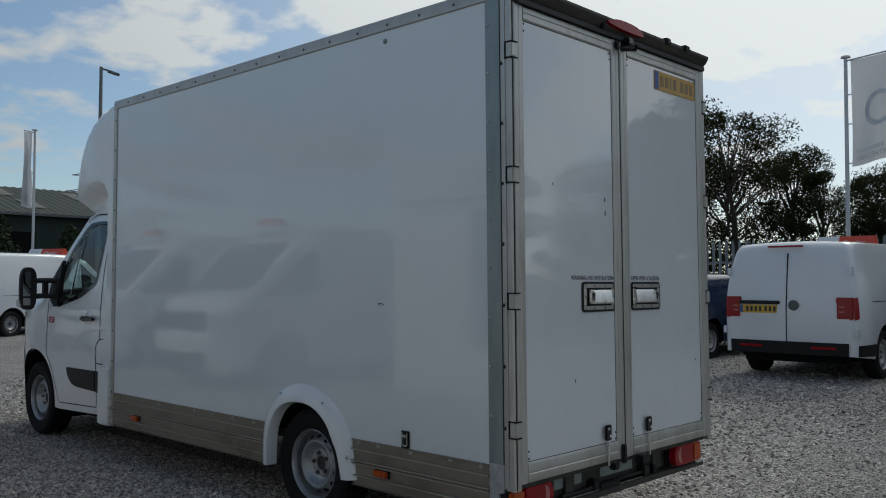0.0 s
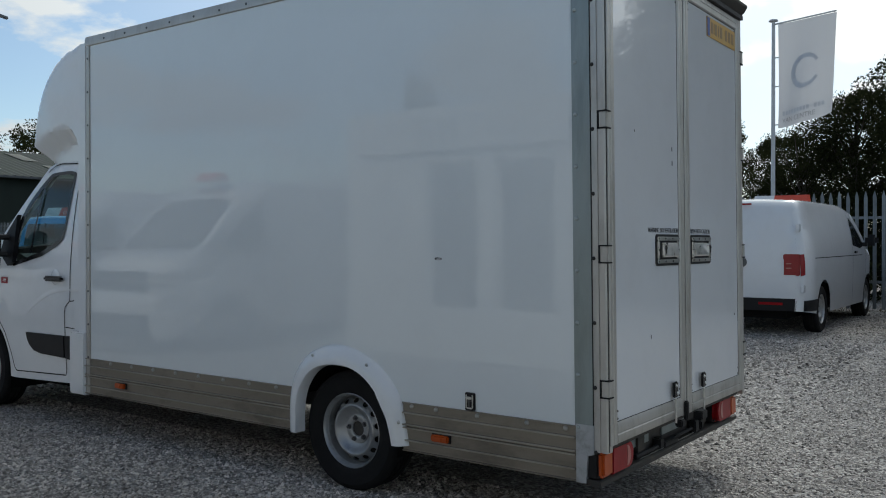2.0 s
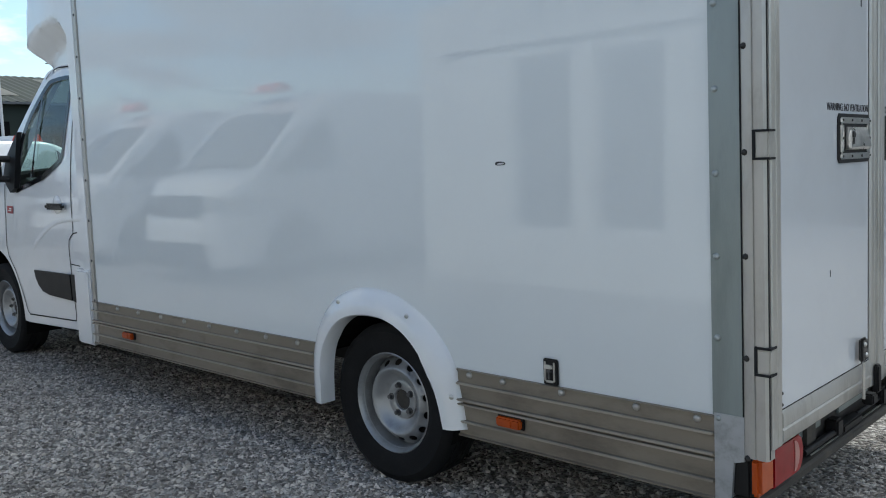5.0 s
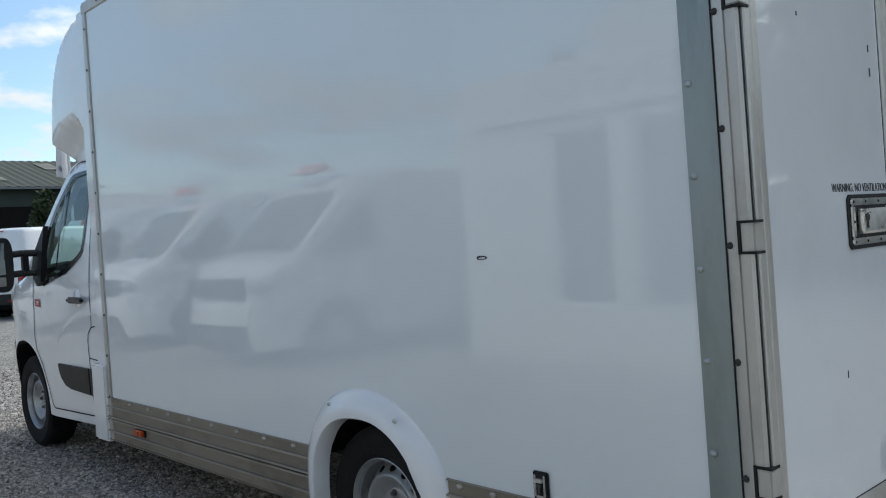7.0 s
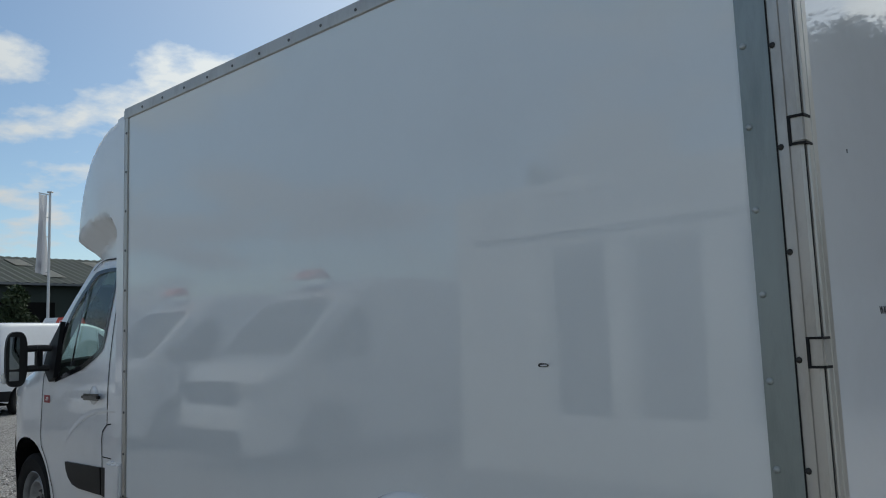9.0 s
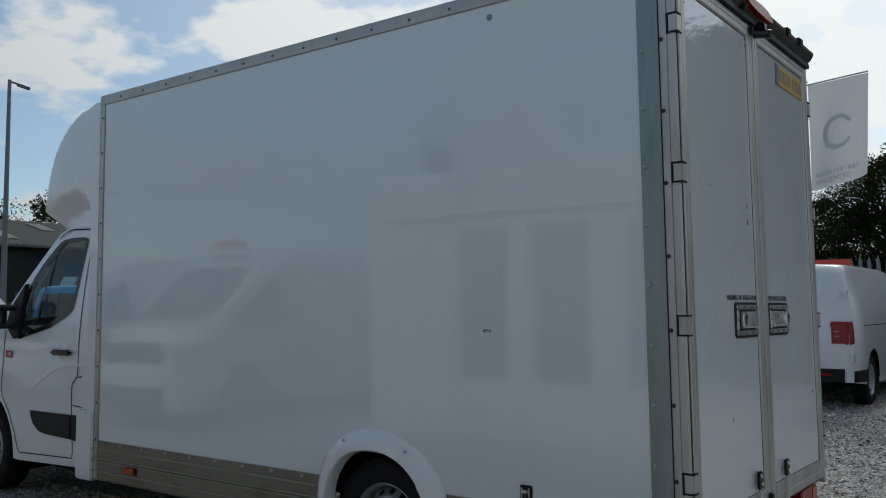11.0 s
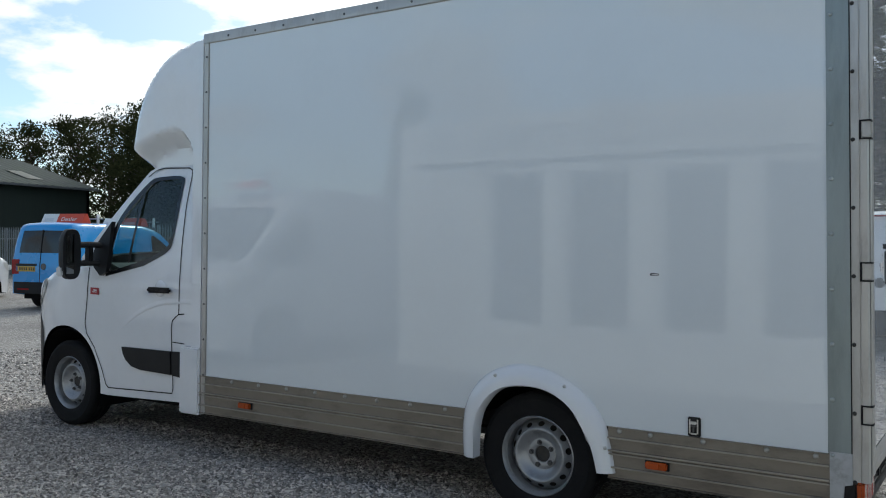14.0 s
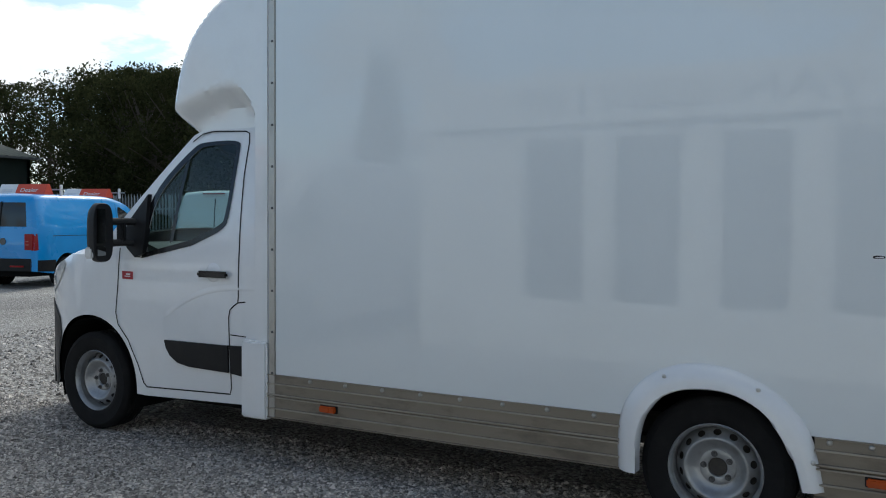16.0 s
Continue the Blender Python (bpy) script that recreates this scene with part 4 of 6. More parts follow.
def rear_door(y0, y1, hinge_y, o):
    """A framed rear door: aluminium frame, white panel, hinges."""
    bm = bmesh.new()
    w = 0.075
    za, zb = 0.487, 2.855
    prof = [(XR - 0.028, 0), (XR + 0.006, 0), (XR + 0.010, 0.006), (XR + 0.010, 0.030), (XR + 0.006, 0.034), (XR + 0.010, 0.038), (XR + 0.010, 0.066), (XR + 0.004, 0.075), (XR - 0.028, 0.075)]
    extrude_poly(bm, [(x, y0 + d) for x, d in prof], "z", za, zb)
    extrude_poly(bm, [(x, y1 - d) for x, d in prof], "z", za, zb)
    extrude_poly(bm, [(x, za + d * 1.33) for x, d in prof], "y", y0 + w, y1 - w)
    extrude_poly(bm, [(x, zb - d * 0.93) for x, d in prof], "y", y0 + w, y1 - w)
    door = part("rear_door", bm, M_ALU, van, "white rear door in an aluminium frame")
    bm = bmesh.new()
    bx(bm, XR - 0.024, XR + 0.001, y0 + w, y1 - w, za + 0.10, zb - 0.07)
    part("door_panel", bm, M_DOORW, door, "glossy white door panel with marks")
    studs("rivet", [(XR + 0.001, a, z) for a in (y0 + w + 0.012, y1 - w - 0.012) for z in (za + 0.115, za + 0.15, zb - 0.085, zb - 0.12)], (1, 0, 0), 0.006, 0.004, M_BOLT, door, 6)
    bm = bmesh.new()
    pa, pb, qa, qb = y0 + w, y1 - w, za + 0.10, zb - 0.07
    for q in ((pa, pb, qa - 0.001, qa + 0.003), (pa, pb, qb - 0.003, qb + 0.001), (pa - 0.001, pa + 0.003, qa + 0.003, qb - 0.003), (pb - 0.003, pb + 0.001, qa + 0.003, qb - 0.003)):
        bx(bm, XR - 0.01, XR + 0.0018, *q)
    part("panel_seal", bm, M_SEAM, door, "thin black seal round the panel")
    for z in (2.621, 1.999, 1.376, 0.751):
        # a flat leaf that wraps the corner, in a thin dark cut-out
        ya, yb = (hinge_y - 0.016, hinge_y + 0.030) if o < 0 else (hinge_y - 0.030, hinge_y + 0.016)
        bm = bmesh.new()
        bx(bm, XR - 0.028, XR + 0.0115, ya, yb, z - 0.036, z + 0.036, bev=0.004)
        hinge = part("hinge", bm, M_ALU, door, "flat metal door hinge")
        bm = bmesh.new()
        yo = ya if o < 0 else yb
        for za_, zb_ in ((z - 0.043, z - 0.036), (z + 0.036, z + 0.043)):
            bx(bm, XR - 0.036, XR + 0.0130, ya - 0.0010, yb, za_, zb_)
        bx(bm, XR - 0.036, XR - 0.028, yo - 0.0010 if o < 0 else yo - 0.02, yo + 0.02 if o < 0 else yo + 0.0010, z - 0.036, z + 0.036)
        part("hinge_gap", bm, M_SEAM, hinge)
    return door


door_a = rear_door(3.306, 4.262, 3.300, -1)
door_b = rear_door(4.276, 5.262, 5.300, 1)
bm = bmesh.new()
bx(bm, XR - 0.02, XR + 0.004, 4.2625, 4.2755, 0.50, 2.84)
part("door_seal", bm, M_BLACK, van, "black rubber seal between the rear doors")

def paddle_handle(door, y0, y1, z0, z1, flip):
    x = XR + 0.002
    bm = bmesh.new()
    extrude_poly(bm, [(y0 - 0.007, z0 + 0.006), (y0 + 0.006, z0 - 0.007), (y1 - 0.006, z0 - 0.007), (y1 + 0.007, z0 + 0.006), (y1 + 0.007, z1 - 0.006), (y1 - 0.006, z1 + 0.007), (y0 + 0.006, z1 + 0.007), (y0 - 0.007, z1 - 0.006)], "x", x, x + 0.004)
    pl = part("paddle_handle", bm, M_BLACK, door, "recessed stainless paddle handle")
    bm = bmesh.new()
    for a, c, e, f in ((y0 + 0.006, y1 - 0.006, z0 + 0.005, z0 + 0.026), (y0 + 0.006, y1 - 0.006, z1 - 0.026, z1 - 0.005), (y0 + 0.006, y0 + 0.030, z0 + 0.026, z1 - 0.026), (y1 - 0.030, y1 - 0.006, z0 + 0.026, z1 - 0.026)):
        bx(bm, x + 0.002, x + 0.012, a, c, e, f, bev=0.0048)
    part("handle_frame", bm, M_HANDLE, pl, "bright steel handle surround")
    heads = [(x + 0.012, a, z) for a in (y0 + 0.015, y1 - 0.015) for z in (z0 + 0.015, (z0 + z1) / 2, z1 - 0.015)]
    heads += [(x + 0.012, a, z) for a in (y0 * 0.66 + y1 * 0.34, y0 * 0.34 + y1 * 0.66) for z in (z0 + 0.015, z1 - 0.015)]
    studs("handle_screw", heads, (1, 0, 0), 0.005, 0.003, M_BOLT, pl, 6)
    bm = bmesh.new()
    ya, yb = (y0 + 0.066, y1 - 0.034) if not flip else (y0 + 0.034, y1 - 0.066)
    extrude_poly(bm, [(x + 0.003, z0 + 0.036), (x + 0.020, z0 + 0.038), (x + 0.024, z0 + 0.046), (x + 0.020, z0 + 0.066), (x + 0.013, z1 - 0.050), (x + 0.007, z1 - 0.038), (x + 0.003, z1 - 0.036)], "y", ya, yb)
    e0, e1 = (ya - 0.022, ya + 0.026) if not flip else (yb - 0.026, yb + 0.022)
    bx(bm, x + 0.008, x + 0.028, e0, e1, z0 + 0.040, z1 - 0.040, bev=0.008)
    part("paddle", bm, M_HANDLE, pl, "polished steel paddle lever")
    bm = bmesh.new()
    m = (e0 + e1) / 2
    cyl(bm, (x + 0.02, m, (z0 + z1) / 2 + 0.012), (x + 0.032, m, (z0 + z1) / 2 + 0.012), 0.011, n=12)
    bx(bm, x + 0.02, x + 0.031, m - 0.004, m + 0.004, (z0 + z1) / 2 - 0.02, (z0 + z1) / 2 + 0.01)
    part("lock", bm, M_BOLT, pl)


paddle_handle(door_a, 3.872, 4.176, 1.316, 1.466, False)
paddle_handle(door_b, 4.366, 4.676, 1.316, 1.466, True)
TXT = Matrix(((0, 0, 1, 0), (1, 0, 0, 0), (0, 1, 0, 0), (0, 0, 0, 1)))
writing("WARNING: NO VENTILATION", 0.036, Matrix.Translation((XR + 0.002, 3.772, 1.482)) @ TXT, M_INK, door_a, "small black warning lettering", 0.405, thin=-0.0002)
writing("OPEN WITH CAUTION", 0.036, Matrix.Translation((XR + 0.002, 4.366, 1.482)) @ TXT, M_INK, door_b, "small black warning lettering", 0.315, thin=-0.0002)

# number plate on the door: bars in place of characters
bm = bmesh.new()
bx(bm, XR + 0.001, XR + 0.006, 4.668, 5.176, 2.648, 2.766, bev=0.002)
pl = part("number_plate", bm, M_YELLOWF, door_b, "faded yellow number plate")
part("plate_strip", box(XR + 0.0055, XR + 0.007, 4.672, 4.716, 2.653, 2.761), M_PLBLUE, pl)
for a in (4.735, 4.795, 4.855, 4.893, 4.985, 5.045, 5.105):
    part("plate_bar", box(XR + 0.0055, XR + 0.007, a, a + (0.040 if a != 4.855 else 0.016), 2.675, 2.742), M_INKF, pl)
# worn spots and rust chips on the doors
for y, z, w, h in ((4.105, 1.93, 0.007, 0.022), (4.107, 1.855, 0.008, 0.026), (3.80, 0.95, 0.004, 0.022), (3.62, 1.98, 0.005, 0.012), (5.12, 0.98, 0.01, 0.012)):
    part("chip_mark", box(XR + 0.001, XR + 0.0025, y - w / 2, y + w / 2, z - h / 2, z + h / 2), M_INK, door_a if y < 4.27 else door_b, "small dark chip in the door paint")

# bolts of the door locks at the sill
for y, d in ((4.077, door_a), (4.505, door_b)):
    bm = bmesh.new()
    bx(bm, XR + 0.010, XR + 0.026, y - 0.028, y + 0.028, 0.605, 0.690, bev=0.006)
    lb = part("bolt_keeper", bm, M_GLOSSBLK, d, "black spring bolt housing")
    bm = bmesh.new()
    dome(bm, (XR + 0.026, y - 0.006, 0.668), (1, 0, 0), 0.009, 0.006, 8)
    dome(bm, (XR + 0.026, y + 0.010, 0.628), (1, 0, 0), 0.009, 0.006, 8)
    cyl(bm, (XR + 0.020, y, 0.60), (XR + 0.020, y, 0.47), 0.006, n=8)
    part("bolt_rod", bm, M_STEEL, lb)
for q in ((0.03, 4.215, 4.250, 0.46, 0.565), (0.05, 4.09, 4.14, 0.445, 0.485), (0.06, 4.36, 4.45, 0.44, 0.49)):
    bm = bmesh.new()
    bx(bm, XR + 0.008, XR + q[0], q[1], q[2], q[3], q[4], bev=0.006)
    part("lock_block", bm, M_BLACK, van, "black lock block under the doors")

# header rail with brake lamp and reversing camera
bm = bmesh.new()
prof = [(-2.74, 2.856), (-2.67, 2.856), (-2.665, 2.880), (-2.635, 2.905), (-2.615, 2.935), (-2.615, 2.950), (-2.635, 2.962), (-2.74, 2.972)]
extrude_poly(bm, prof, "y", YS - 0.005, YF - 0.02)
hd = part("header_rail", bm, M_FRAME, van, "dark weathered header rail")
# black strip that paints the shaded underside of the overhanging lip
part("header_gap", box(-2.664, -2.640, YS + 0.02, YF - 0.03, 2.858, 2.884), M_BLACK, hd)
bm = bmesh.new()
extrude_poly(bm, rounded([(4.07, 2.925), (4.13, 2.945), (4.20, 2.957), (4.34, 2.957), (4.43, 2.940), (4.455, 2.915), (4.44, 2.902), (4.20, 2.905), (4.10, 2.915)], 2), "x", -2.655, -2.605)
part("high_brake_lamp", bm, M_RED, van, "long red high-level brake lamp")
bm = bmesh.new()
cyl(bm, (-2.66, 4.30, 2.83), (-2.58, 4.32, 2.815), 0.026, 0.022, n=14)
bx(bm, -2.66, -2.60, 4.28, 4.33, 2.835, 2.875, bev=0.006)
part("reversing_camera", bm, M_GLOSSBLK, van, "black reversing camera")
for q in ((-2.66, -2.64, 4.21, 4.245, 2.80, 2.85), (-2.65, -2.615, 4.045, 4.085, 2.885, 2.915), (-2.65, -2.60, 4.72, 4.77, 2.925, 2.965), (-2.65, -2.60, 4.95, 5.01, 2.925, 2.965)):
    bm = bmesh.new()
    bx(bm, *q, bev=0.008)
    part("header_fitting", bm, M_BLACK, hd, "black cable fitting")

# rear sill, lamps and step
bm = bmesh.new()
bx(bm, -2.86, -2.775, 3.32, 5.28, 0.325, 0.488, bev=0.004)
sill = part("rear_cross_member", bm, M_FRAME, van, "dirty grey steel rear cross member")
for ya, yb in ((3.72, 3.98), (4.16, 4.50)):
    bm = bmesh.new()
    bx(bm, -2.774, -2.764, ya, yb, 0.375, 0.43, bev=0.003)
    part("bracket", bm, M_GALV, sill)
bm = bmesh.new()
bx(bm, -2.775, -2.700, 3.335, 5.262, 0.452, 0.4865, bev=0.003)
part("door_sill_strip", bm, M_FRAME, sill, "grimy strip under the rear doors")
bm = bmesh.new()
extrude_poly(bm, [(-2.86, 0.322), (-2.722, 0.318), (-2.712, 0.311), (-2.712, 0.290), (-2.722, 0.285), (-2.86, 0.300)], "y", 3.30, 5.275)
step = part("rear_step", bm, M_FRAME, van, "dark steel rear step bar")
bm = bmesh.new()
cyl(bm, (-2.745, 3.76, 0.338), (-2.745, 4.06, 0.338), 0.013, n=10)
bx(bm, -2.772, -2.725, 4.04, 4.10, 0.320, 0.385, bev=0.008)
bx(bm, -2.765, -2.722, 4.10, 4.30, 0.320, 0.352, bev=0.006)
cyl(bm, (-2.745, 4.30, 0.345), (-2.745, 4.58, 0.347), 0.010, n=10)
bx(bm, -2.770, -2.722, 4.56, 4.63, 0.318, 0.392, bev=0.008)
bx(bm, -2.768, -2.728, 4.68, 4.72, 0.318, 0.372, bev=0.008)
part("step_catch", bm, M_BLACK, step)
bm = bmesh.new()
bx(bm, -2.738, -2.732, 3.80, 4.56, 0.3205, 0.3235)
part("bare_metal_edge", bm, M_STEEL, step)
for ya, yb in ((3.300, 3.640), (5.228, 4.882)):
    bm = bmesh.new()
    bx(bm, -2.800, -2.728, min(ya, yb) + 0.004, max(ya, yb) + 0.030 * (1 if yb > ya else 0), 0.325, 0.462, bev=0.008)
    tl = part("tail_lamp", bm, M_BLACK, van, "red and amber rear lamp cluster")
    m = ya + (yb - ya) * 0.30
    bm = bmesh.new()
    bx(bm, -2.735, -2.697, min(ya, m), max(ya, m), 0.332, 0.452, bev=0.012)
    part("indicator_lens", bm, M_AMBER, tl)
    bm = bmesh.new()
    e = yb - (yb - ya) * 0.14
    outline = [(m, 0.330), (e, 0.330)] + [(e + (yb - e) * math.sin(radians(a)), 0.394 - 0.064 * math.cos(radians(a))) for a in range(15, 180, 15)] + [(e, 0.458), (m, 0.458)]
    extrude_poly(bm, outline, "x", -2.735, -2.698)
    bmesh.ops.bevel(bm, geom=bm.edges[:], offset=0.006, segments=2, affect="EDGES")
    part("brake_lens", bm, M_RED, tl, smooth=50)
    bm = bmesh.new()
    e = ya + (yb - ya) * 0.74
    k = (yb - ya) * 0.14
    moon = [(e + k * math.sin(radians(a)), 0.394 - 0.052 * math.cos(radians(a))) for a in range(20, 161, 14)] + [(e + k * 0.25 * math.sin(radians(a)), 0.394 - 0.052 * math.cos(radians(a))) for a in range(160, 19, -14)]
    extrude_poly(bm, moon, "x", -2.700, -2.6955)
    part("reverse_lens", bm, M_PINK, tl)

# ---- cab ----
HALF = 0.98
cab_prof = resample(rounded([(-9.42, 0.22), (-9.50, 0.40), (-9.515, 0.72), (-9.44, 0.92), (-9.27, 1.08), (-9.0, 1.20), (-8.70, 1.28), (-8.44, 1.335)], 2)[:-1] + [(-8.40, 1.345), (-8.37, 1.368)] + [(-7.68, 2.035)] + rounded([(-7.62, 2.08), (-7.50, 2.12), (-7.20, 2.135), (-6.985, 2.14)], 1) + [(-6.985, 0.345)], 0.055)
cab_w = body_width(HALF, 1.15, 2.14, 0.145, -8.60, -9.455, 0.45, -6.0, -5.0, 0.0, [[p for p in cab_prof if p[0] < -8.39], [p for p in cab_prof if p[0] > -7.68 and p[1] > 2.03]], 0.07)
cab_bottom = [(-7.12, 0.345), (-8.02, 0.315)] + arc(-8.555, 0.36, 0.455, 0.468, -5, 185, 26) + [(-9.10, 0.24)]
win = rounded([(-7.985, 1.275), (-7.985, 1.40), (-7.925, 1.66), (-7.62, 1.945), (-7.54, 1.968), (-7.285, 1.972), (-7.278, 1.93), (-7.305, 1.51), (-7.345, 1.455), (-7.60, 1.36)], 2)
is_screen = lambda x, z, u: -8.36 < x < -7.69 and 1.38 < z < 2.03 and u < 0.87
is_bumper = lambda x, z, u: z < 0.88 and x < -9
crown = lambda x, z: 0.10 if x < -8.4 else (0.09 if x < -7.6 else 0.05)
keep_top = lambda x, z, u: not is_screen(x, z, u) and not is_bumper(x, z, u) and (z > 1.9 or x < -7.5)
bm = spine(cab_prof, YC, cab_w, crown, keep_top)
for o in (-1, 1):
    skin(cab_prof + cab_bottom, [win], lambda x, z: YC + o * cab_w(x, z), 0.07, bm)
bmesh.ops.remove_doubles(bm, verts=bm.verts[:], dist=0.002)
cab = part("cab_body", bm, M_PAINT, van, "white van cab with short sloping bonnet", smooth=42)
part("windscreen", spine(cab_prof, YC, cab_w, lambda x, z: crown(x, z) - 0.004, is_screen), M_GLASS, van, "clear tinted windscreen")
bm = spine(cab_prof, YC, cab_w, lambda x, z: crown(x, z) + 0.008, is_bumper)
bump = [(-9.46, 0.245), (-9.51, 0.50), (-9.49, 0.92), (-9.28, 0.905), (-9.05, 0.86), (-8.93, 0.785)] + arc(-8.555, 0.36, 0.460, 0.472, 142, 184, 10) + [(-9.15, 0.235)]
for o in (-1, 1):
    skin(bump, [], lambda x, z: YC + o * (cab_w(x, z) + 0.007), 0.06, bm)
part("front_bumper", bm, M_BLACK, van, "dark grey plastic front bumper", smooth=45)
for o in (-1, 1):
    bm = bmesh.new()
    skin(closed_round([(-8.80, 1.215), (-8.98, 1.175), (-9.20, 1.07), (-9.30, 0.97), (-9.20, 0.93), (-9.02, 0.99), (-8.88, 1.09)], 1), [], lambda x, z: YC + o * (cab_w(x, z) + 0.006), 0.05, bm)
    part("headlamp", bm, M_WLENS, van, "clear swept-back headlamp", smooth=45)
bm = bmesh.new()
tubf = arc(-8.555, 0.36, 0.435, 0.445, 200, -20, 20)
for y, o in ((YC - HALF + 0.01, 1), (YC + HALF - 0.01, -1)):
    edge_y = lambda x, z: YC - o * (cab_w(x, z) - 0.012)
    for (xa, za), (xb, zb) in zip(tubf, tubf[1:]):
        bm.faces.new([bm.verts.new(p) for p in ((xa, edge_y(xa, za), za), (xb, edge_y(xb, zb), zb), (xb, y + o * 0.40, zb), (xa, y + o * 0.40, za))])
    bx(bm, -9.12, -8.16, y + o * 0.40, y + o * 0.42, 0.26, 0.83)
bx(bm, -8.16, -6.99, 3.40, 5.20, 0.30, 0.34)
bx(bm, -9.3, -9.1, 3.6, 5.0, 0.25, 0.9)
part("underbody", bm, M_DARK, van, "black underbody and wheel liners")
bm = bmesh.new()
cyl(bm, (-8.59, 3.5, 0.34), (-8.59, 5.1, 0.34), 0.03, n=10)
part("drive_shaft", bm, M_FRAME, van)

for o, near in ((-1, True), (1, False)):
    ys = lambda x, z, o=o: YC + o * cab_w(x, z)
    # window with its black surround and the quarter-light bar
    ring = rounded([(-8.03, 1.235), (-8.03, 1.42), (-7.965, 1.68), (-7.645, 1.975), (-7.555, 1.995), (-7.255, 1.998), (-7.247, 1.93), (-7.275, 1.50), (-7.320, 1.425), (-7.58, 1.325)], 2)
    bm = skin(ring, [win], lambda x, z: ys(x, z) + o * 0.005, 0.08)
    bm.verts.ensure_lookup_table()
    skin([(-7.690, 1.90), (-7.664, 1.92), (-7.745, 1.35), (-7.775, 1.34)], [], lambda x, z: ys(x, z) + o * 0.006, 0.08, bm)
    door = part("door_frame_seal", bm, M_GLOSSBLK, van, "black door window surround")
    pane = part("window_pane", skin(win, [], lambda x, z: ys(x, z) - o * 0.006, 0.1), M_GLASS, door, "tinted glass")
    gap = [(-8.242, 1.30), (-8.26, 1.05), (-8.285, 0.86), (-8.265, 0.78), (-8.17, 0.68), (-8.08, 0.52), (-8.03, 0.40), (-8.0, 0.375), (-7.26, 0.400), (-7.247, 0.44), (-7.260, 0.88), (-7.248, 0.93), (-7.215, 0.958), (-7.182, 0.978), (-7.178, 1.02), (-7.176, 1.30), (-7.190, 1.78), (-7.182, 1.98), (-7.192, 2.035), (-7.225, 2.05), (-7.50, 2.062), (-7.60, 2.05), (-7.67, 2.0)]
    bm = ribbon(resample(gap, 0.04), ys, 0.009, o * 0.0025)
    ribbon([(-7.182, 0.978), (-7.12, 0.985)], ys, 0.008, o * 0.0025, bm)
    ribbon([(-7.247, 0.775), (-7.12, 0.77)], ys, 0.007, o * 0.0025, bm)
    part("door_gap", bm, M_SEAM, cab)
    # rubbing strip in two pieces
    bm = skin([(-7.815, 0.705), (-7.262, 0.707), (-7.262, 0.536), (-7.60, 0.546), (-7.70, 0.564), (-7.765, 0.605), (-7.80, 0.652)], [], lambda x, z: ys(x, z) + o * 0.016, 0.08, thick=-o * 0.016)
    part("rubbing_strip", bm, M_BLACK, van, "black plastic door rubbing strip")
    bm = skin([(-7.243, 0.708), (-7.115, 0.712), (-7.115, 0.520), (-7.243, 0.535)], [], lambda x, z: ys(x, z) + o * 0.016, 0.08, thick=-o * 0.016)
    part("rubbing_strip", bm, M_BLACK, van)
    # handle
    bm = bmesh.new()
    yy = ys(-7.37, 1.15)
    bx(bm, -7.500, -7.245, yy + o * 0.012, yy + o * 0.040, 1.128, 1.170, bev=0.012)
    hn = part("door_handle", bm, M_GLOSSBLK, van, "black pull handle on the cab door")
    bm = bmesh.new()
    dome(bm, (-7.385, yy + o * 0.001, 1.160), (0, o, 0), 0.062, 0.010, 18)
    part("handle_cup", bm, M_PAINT, hn)
    # red maker's badge as a plain shape
    yy = ys(-8.165, 1.12)
    bm = skin([(-8.215, 1.092), (-8.110, 1.090), (-8.110, 1.143), (-8.215, 1.145)], [], lambda x, z: ys(x, z) + o * 0.004, 1)
    bd = part("badge", bm, M_BADGE, van, "small dark red badge")
    bm = skin([(-8.19, 1.108), (-8.135, 1.107), (-8.135, 1.113), (-8.19, 1.114)], [], lambda x, z: ys(x, z) + o * 0.0055, 1)
    skin([(-8.175, 1.120), (-8.135, 1.119), (-8.135, 1.129), (-8.175, 1.130)], [], lambda x, z: ys(x, z) + o * 0.0055, 1, bm)
    part("badge_bar", bm, M_SIGNW, bd)
    # pressed crease that rises towards the rear of the door
    crease = rounded([(-7.82, 0.845), (-7.66, 0.95), (-7.42, 1.04), (-7.15, 1.062), (-7.03, 1.062)], 2)
    bm = bmesh.new()
    rows = []
    for i, (x, z) in enumerate(crease):
        k = math.sin(math.pi * i / (len(crease) - 1)) ** 0.5
        rows.append([bm.verts.new((x, ys(x, z + d) + o * (h * k + 0.001), z + d)) for d, h in ((0.034, 0), (0.012, 0.0018), (0.0, 0.0024), (-0.006, 0.0))])
    for r, q in zip(rows, rows[1:]):
        for i in range(3):
            bm.faces.new((r[i], r[i + 1], q[i + 1], q[i]))
    part("door_crease", bm, M_PAINT, cab, smooth=60)
    # long-arm mirror
    bm = bmesh.new()
    sail = [(-8.06, 1.24), (-8.14, 1.30), (-8.185, 1.36), (-8.15, 1.47), (-7.985, 1.66), (-7.975, 1.40), (-7.99, 1.27)]
    skin(sail, [], lambda x, z: ys(x, z) + o * 0.035, 0.2, bm, thick=-o * 0.04)
    yy = ys(-8.1, 1.35)
    for z in (1.335, 1.475):
        sweep(bm, [(-8.08, yy + o * 0.0, z), (-8.12, yy + o * 0.10, z + 0.004), (-8.15, yy + o * 0.17, z)], 0.024, 10)
